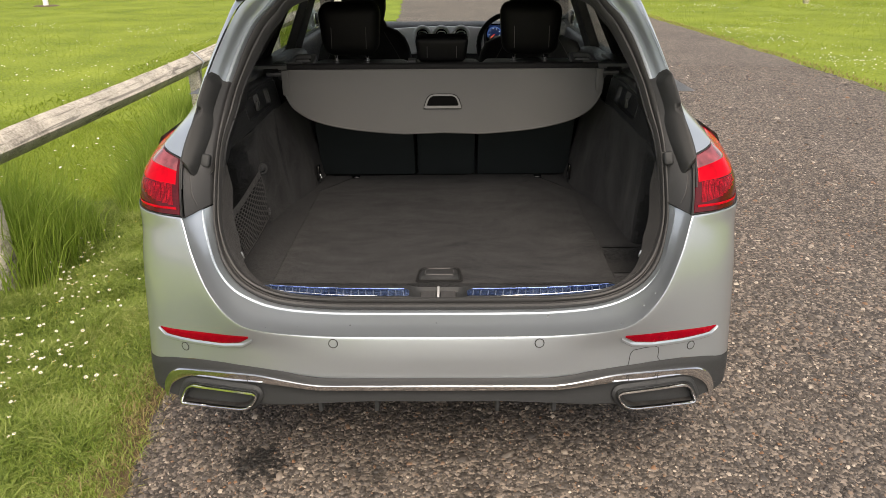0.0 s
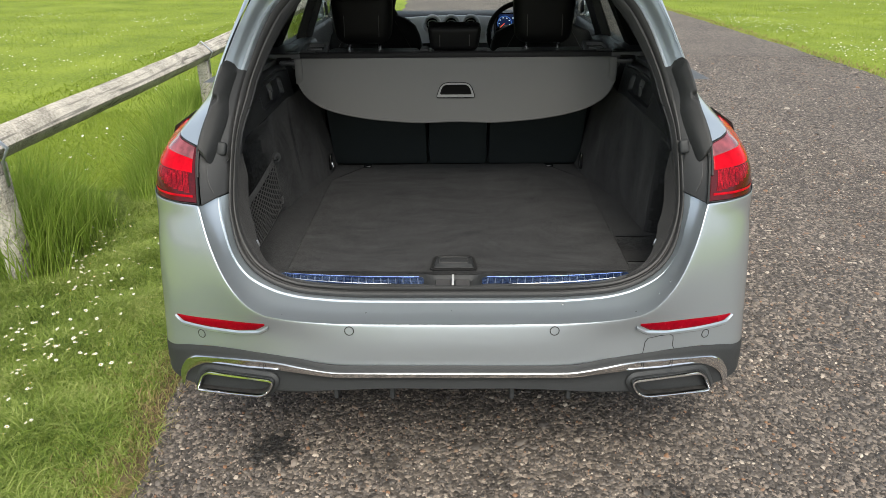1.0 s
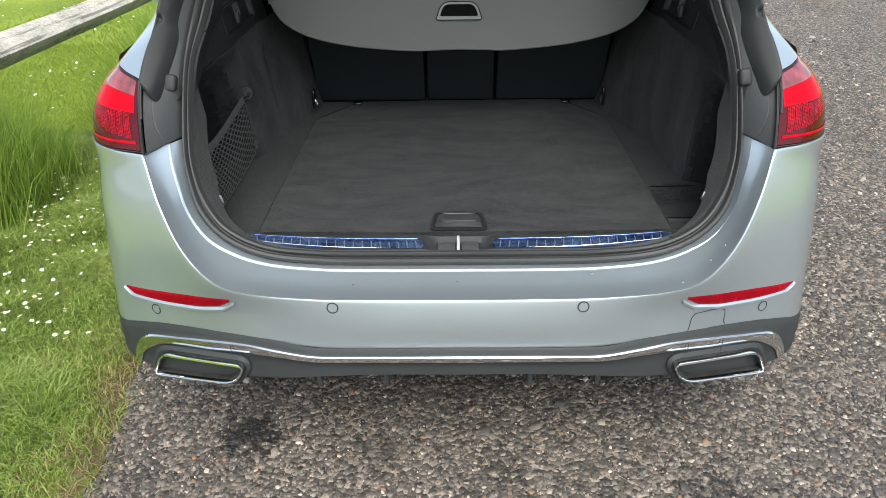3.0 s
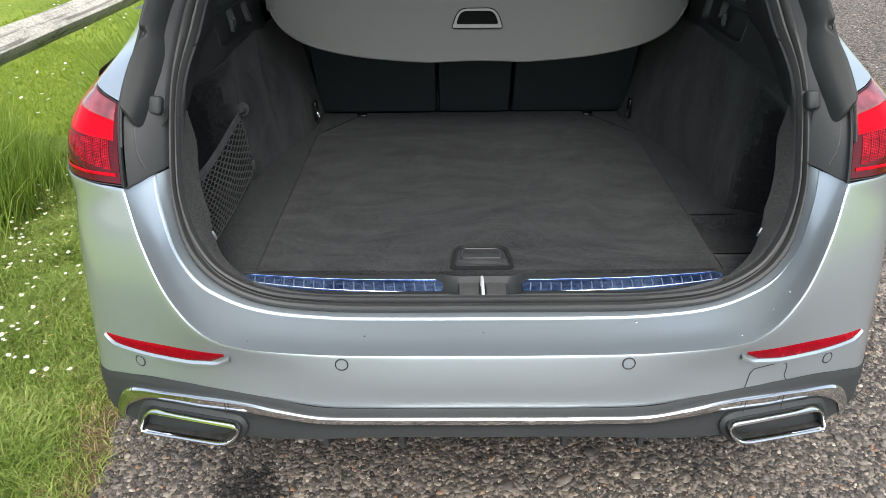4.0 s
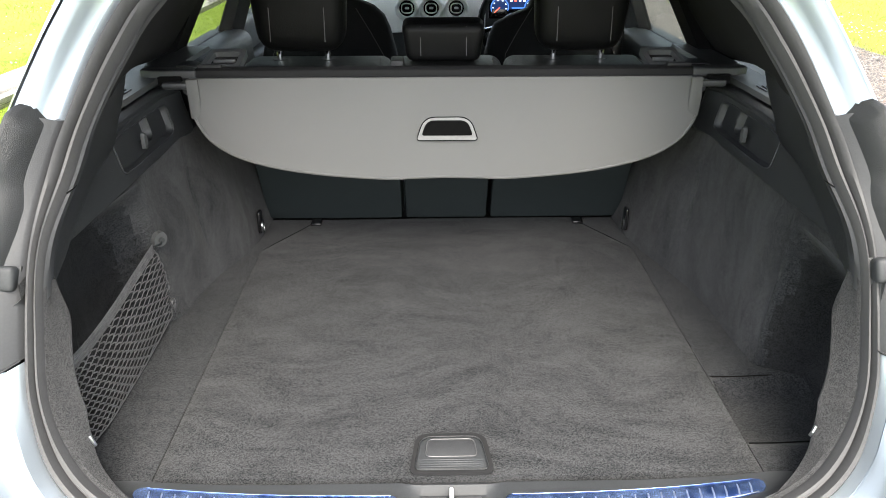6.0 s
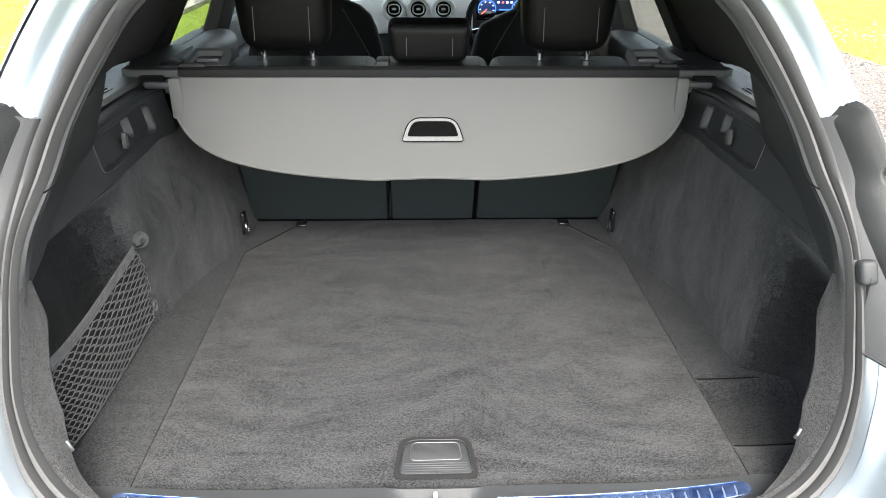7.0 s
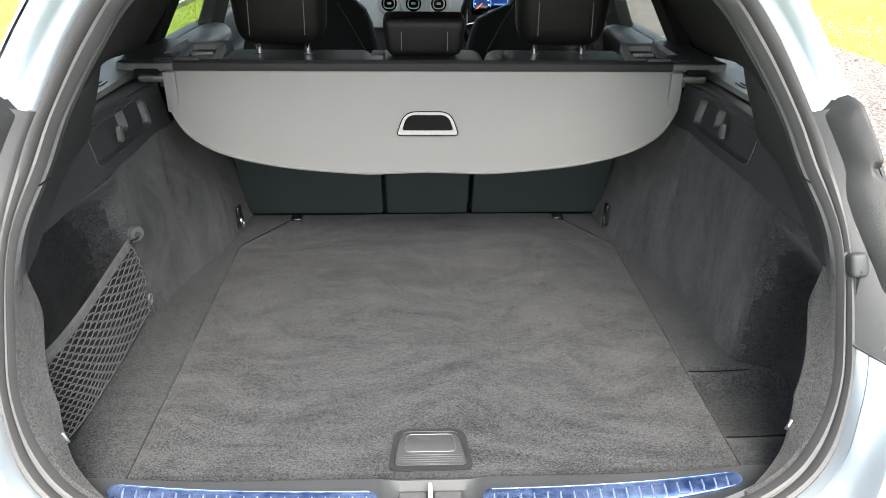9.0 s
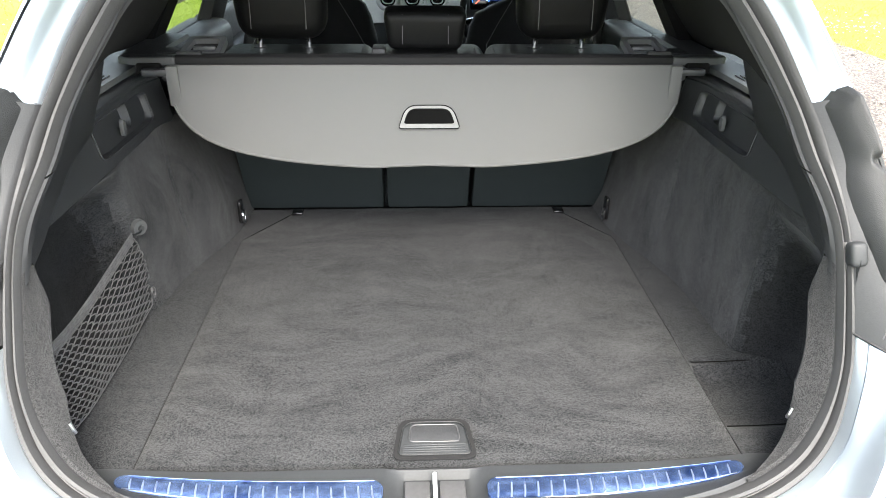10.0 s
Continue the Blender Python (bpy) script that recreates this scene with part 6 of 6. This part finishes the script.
def grass_mat(name, a, b, c, thin=0.45):
    m = bpy.data.materials.new(name)
    m.use_nodes = True
    nt = m.node_tree
    bs, link = nt.nodes["Principled BSDF"], nt.links.new
    geo = nt.nodes.new("ShaderNodeNewGeometry")
    ramp = nt.nodes.new("ShaderNodeValToRGB")
    e = ramp.color_ramp.elements
    e[0].position, e[0].color, e[1].color = 0.16, (*a, 1), (*c, 1)
    e.new(0.55).color = (*b, 1)
    co = nt.nodes.new("ShaderNodeTexCoord")
    nz = nt.nodes.new("ShaderNodeTexNoise")
    nz.inputs["Scale"].default_value = 3.2
    link(co.outputs["Object"], nz.inputs["Vector"])
    add = nt.nodes.new("ShaderNodeMath")
    add.operation = "MULTIPLY_ADD"
    add.inputs[1].default_value = 0.50
    sub = nt.nodes.new("ShaderNodeMath")
    sub.operation, sub.inputs[1].default_value = "MULTIPLY", 0.55
    link(nz.outputs[0], sub.inputs[0])
    link(geo.outputs["Random Per Island"], add.inputs[0])
    link(sub.outputs[0], add.inputs[2])
    link(add.outputs[0], ramp.inputs[0])
    link(ramp.outputs[0], bs.inputs["Base Color"])
    bs.inputs["Roughness"].default_value = 0.55
    bs.inputs["Specular IOR Level"].default_value = 0.3
    glow = nt.nodes.new("ShaderNodeBsdfTranslucent")
    blend = nt.nodes.new("ShaderNodeMixShader")
    blend.inputs[0].default_value = thin
    link(ramp.outputs[0], glow.inputs["Color"])
    link(bs.outputs[0], blend.inputs[1])
    link(glow.outputs[0], blend.inputs[2])
    link(blend.outputs[0], nt.nodes["Material Output"].inputs["Surface"])
    return m


GRASS = grass_mat("meadow_grass", (0.195, 0.275, 0.034), (0.24, 0.32, 0.038), (0.32, 0.38, 0.06), 0.6)
GRASS_NEAR = grass_mat("verge_grass", (0.055, 0.100, 0.016), (0.235, 0.325, 0.058), (0.56, 0.57, 0.24), 0.35)
GRASS_TALL = grass_mat("tall_grass", (0.19, 0.29, 0.045), (0.28, 0.39, 0.065), (0.42, 0.49, 0.14), 0.6)
STRAW = grass_mat("dry_grass", (0.14, 0.12, 0.05), (0.32, 0.25, 0.11), (0.50, 0.41, 0.22))


def scatter(x0, x1, y0, y1, n, keep=None):
    x, y = rng.uniform(x0, x1, n), rng.uniform(y0, y1, n)
    if keep is not None:
        k = keep(x, y)
        x, y = x[k], y[k]
    return x, y


verge = lambda x, y: x < edge_left(y) + 0.03 * rng.normal(0, 1, len(x))
x, y = scatter(-2.5, -0.90, 1.0, 4.2, 230000, verge)
thin = np.clip((edge_left(y) - x) / 0.22, 0.25, 1)
k = rng.random(len(x)) < thin
x, y, thin = x[k], y[k], thin[k]
lush = np.array([noise.noise((a * 5.0, b * 5.0, 3.3)) for a, b in zip(x, y)])
blades("verge_grass", x, y, rng.uniform(0.012, 0.050, len(x)) * (0.5 + 0.5 * thin) * np.clip(1.0 + 1.3 * lush, 0.45, 2.0), rng.uniform(0.0020, 0.0044, len(x)), rng.uniform(0.5, 2.3, len(x)), GRASS_NEAR, "short green grass on the verge")
x, y = scatter(-4.4, -0.95, 3.0, 6.5, 60000, lambda a, b: (a < edge_left(b)) & ((a < -2.5) | (b > 4.2)))
blades("verge_grass", x, y, rng.uniform(0.012, 0.034, len(x)), rng.uniform(0.003, 0.005, len(x)), rng.uniform(0.8, 2.6, len(x)), GRASS, "short green grass round the fence")
x, y = scatter(-6.5, -0.95, -5.0, 3.2, 30000, lambda a, b: (a < edge_left(b)) & ((a < -2.5) | (b < 1.0)) & (rng.random(len(a)) < np.clip((b + 5.0) / 4.0, 0, 1)) & (rng.random(len(a)) < np.clip((a + 6.5) / 2.0, 0, 1)))
blades("verge_grass", x, y, rng.uniform(0.012, 0.034, len(x)), rng.uniform(0.004, 0.007, len(x)), rng.uniform(0.8, 2.6, len(x)), GRASS, "short green grass along the lane")
x, y = scatter(-1.45, -0.88, 1.0, 6.5, 22000, lambda a, b: (a < edge_left(b) + 0.06 * rng.random(len(a))) & (a > edge_left(b) - 0.34 * rng.random(len(a)) ** 1.6))
blades("dry_grass", x, y, rng.uniform(0.015, 0.04, len(x)), rng.uniform(0.002, 0.0042, len(x)), rng.uniform(0.8, 2.4, len(x)), STRAW, "dry straw-coloured grass along the road's edge")
x = rng.normal(-2.08, 0.16, 11000)
y = rng.uniform(2.7, 7.5, 11000)
tuft = np.array([noise.noise((a * 2.0, b * 1.4, 0)) for a, b in zip(x, y)])
k = (x < -1.80) & (tuft > -0.25) & (y > 2.85 + 0.25 * tuft)
x, y, tuft = x[k], y[k], tuft[k]
hh = (0.18 + 0.40 * np.clip(tuft + 0.3, 0, 1)) * rng.uniform(0.5, 1.25, len(x)) * np.clip(1.25 - np.abs(x + 2.1) * 1.1, 0.3, 1)
blades("tall_grass", x, y, hh, rng.uniform(0.003, 0.007, len(x)), rng.uniform(0.1, 0.75, len(x)), GRASS_TALL, "tall uncut grass along the fence")
x, y = rng.uniform(-22, -4.2, 90000), 2.0 + 30.0 * rng.random(90000) ** 1.7
k = x > -4.2 - 0.75 * y
x, y = x[k], y[k]
blades("meadow_grass", x, y, rng.uniform(0.012, 0.030, len(x)), rng.uniform(0.003, 0.006, len(x)) * (0.6 + 0.10 * y), rng.uniform(1.0, 3.0, len(x)), GRASS, "mown meadow grass beyond the fence")
x, y = scatter(-4.3, -1.1, 6.5, 18, 36000, lambda a, b: a < edge_left(b))
blades("meadow_grass", x, y, rng.uniform(0.012, 0.030, len(x)), rng.uniform(0.005, 0.010, len(x)), rng.uniform(1.0, 3.0, len(x)), GRASS, "mown meadow grass beside the lane")
edge_right = np.vectorize(road_right)
x, y = rng.uniform(3.9, 20, 80000), 5.0 + 27.0 * rng.random(80000) ** 1.5
k = x > edge_right(y) + 0.05 * rng.normal(0, 1, len(x))
x, y = x[k], y[k]
blades("meadow_grass", x, y, rng.uniform(0.012, 0.030, len(x)), rng.uniform(0.003, 0.006, len(x)) * (0.6 + 0.10 * y), rng.uniform(1.0, 3.0, len(x)), GRASS, "mown meadow grass across the lane")
x, y = scatter(3.9, 5.4, 5.0, 20, 16000, lambda a, b: np.abs(a - edge_right(b) - 0.08) < 0.15 * rng.random(len(a)) ** 1.4 + 0.03)
blades("dry_grass", x, y, rng.uniform(0.015, 0.04, len(x)), rng.uniform(0.006, 0.012, len(x)), rng.uniform(0.5, 1.6, len(x)), STRAW, "dry straw-coloured grass along the lane's far edge")

PETAL = mat("daisy_petals", (0.80, 0.80, 0.78), 0.6, 0, 0.05)
PISTIL = mat("daisy_centres", (0.70, 0.48, 0.03), 0.7, 0, 0.1)


def daisies(name, x, y, r, label):
    n = len(x)
    h = rng.uniform(0.045, 0.075, n)
    k = 8
    a = np.arange(k) * 2 * math.pi / k
    tilt = rng.normal(0, 0.3, (n, 2))
    def ring(scale, lift):
        wob = np.where(np.arange(k) % 2 == 0, 1.0, 0.86)[None] * rng.uniform(0.9, 1.1, (n, k))
        px, py = np.cos(a)[None] * r[:, None] * scale * wob, np.sin(a)[None] * r[:, None] * scale * wob
        return np.stack([px + x[:, None], py + y[:, None], h[:, None] + lift + px * tilt[:, :1] + py * tilt[:, 1:]], -1)
    c = np.stack([x, y, h + 0.003], -1)[:, None]
    c2 = np.stack([x, y, h], -1)[:, None]
    verts = np.concatenate([ring(1.0, 0.0015), c2, ring(0.36, 0.0022), c], 1).reshape(-1, 3)
    t = [(i, (i + 1) % k, k) for i in range(k)] + [(k + 1 + i, k + 1 + (i + 1) % k, 2 * k + 1) for i in range(k)]
    tris = (np.arange(n)[:, None, None] * (2 * k + 2) + np.array(t)[None]).reshape(-1, 3)
    slots = np.tile([0] * k + [1] * k, n)
    tagged(mesh_np(name, verts, tris, [PETAL, PISTIL], slots), label, "flowers", kind="stuff")


def clusters(centres, per, spread):
    xs, ys = [], []
    for cx, cy in centres:
        m = max(1, int(rng.poisson(per)))
        xs.append(rng.normal(cx, spread, m))
        ys.append(rng.normal(cy, spread * 1.2, m))
    return np.concatenate(xs), np.concatenate(ys)


def daisy():
    ob = tagged(new("daisy"), "white daisy with a yellow centre in the verge grass", "flower", "daisies in the verge")
    petals = bmesh.new()
    n = 13
    hub = petals.verts.new((0, 0, 0.0))
    for k in range(n):
        a = 2 * math.pi * k / n
        pts = [(0.003, -0.30), (0.0085, -0.20), (0.0108, 0.0), (0.0085, 0.20), (0.003, 0.30)]
        ring = [petals.verts.new((r * math.cos(a + d * 0.7), r * math.sin(a + d * 0.7), 0.0006 + 0.10 * r)) for r, d in pts]
        petals.faces.new(ring)
    petals.verts.remove(hub)
    part("petals", petals, PETAL, ob, smooth=False)
    eye = bmesh.new()
    bmesh.ops.create_uvsphere(eye, u_segments=8, v_segments=4, radius=1, matrix=Matrix.Translation((0, 0, 0.0008)) @ Matrix.Diagonal((0.0038, 0.0038, 0.0022, 1)))
    part("centre", eye, PISTIL, ob)
    part("stem", tube([(0.006, 0.002, -0.07), (0.002, 0, -0.03), (0, 0, 0)], 0.0009, 5), GRASS_NEAR, ob)
    return ob


near = [(-1.92, 3.25), (-1.86, 3.02), (-1.66, 2.86), (-1.58, 2.70), (-1.66, 2.40), (-1.70, 2.28), (-1.62, 2.18), (-1.50, 2.25), (-1.72, 2.02), (-1.60, 1.95), (-1.45, 2.02), (-1.55, 1.78), (-1.75, 3.5), (-1.42, 2.5), (-1.35, 1.85), (-1.30, 2.2), (-1.5, 3.0)]
near += [(rng.uniform(-2.0, -1.35), rng.uniform(1.55, 3.4)) for _ in range(16)]
x, y = clusters(near, 7, 0.075)
first = daisy()
first.matrix_basis = pose(x[0], y[0], 0.055)
for a, b in zip(x[1:], y[1:]):
    copy_thing(first, pose(a, b, rng.uniform(0.058, 0.082), rng.uniform(-22, 22), rng.uniform(-22, 22), rng.uniform(0, 360)) @ Matrix.Scale(rng.uniform(0.5, 0.85), 4))
far_c = np.column_stack([rng.uniform(-13, -2.6, 60), rng.uniform(3.5, 16, 60)])
x, y = clusters(far_c, 16, 0.32)
daisies("daisies", x, y, rng.uniform(0.008, 0.013, len(x)), "white daisies scattered over the meadow")
right_c = np.concatenate([np.column_stack([rng.uniform(4.9, 5.6, 16), rng.uniform(7, 14, 16)]), np.column_stack([rng.uniform(5.5, 13, 55), rng.uniform(8, 20, 55)])])
x, y = clusters(right_c, 22, 0.28)
k = x > edge_right(y) + 0.1
daisies("daisies", x[k], y[k], rng.uniform(0.008, 0.013, k.sum()), "white daisies in drifts across the lane")
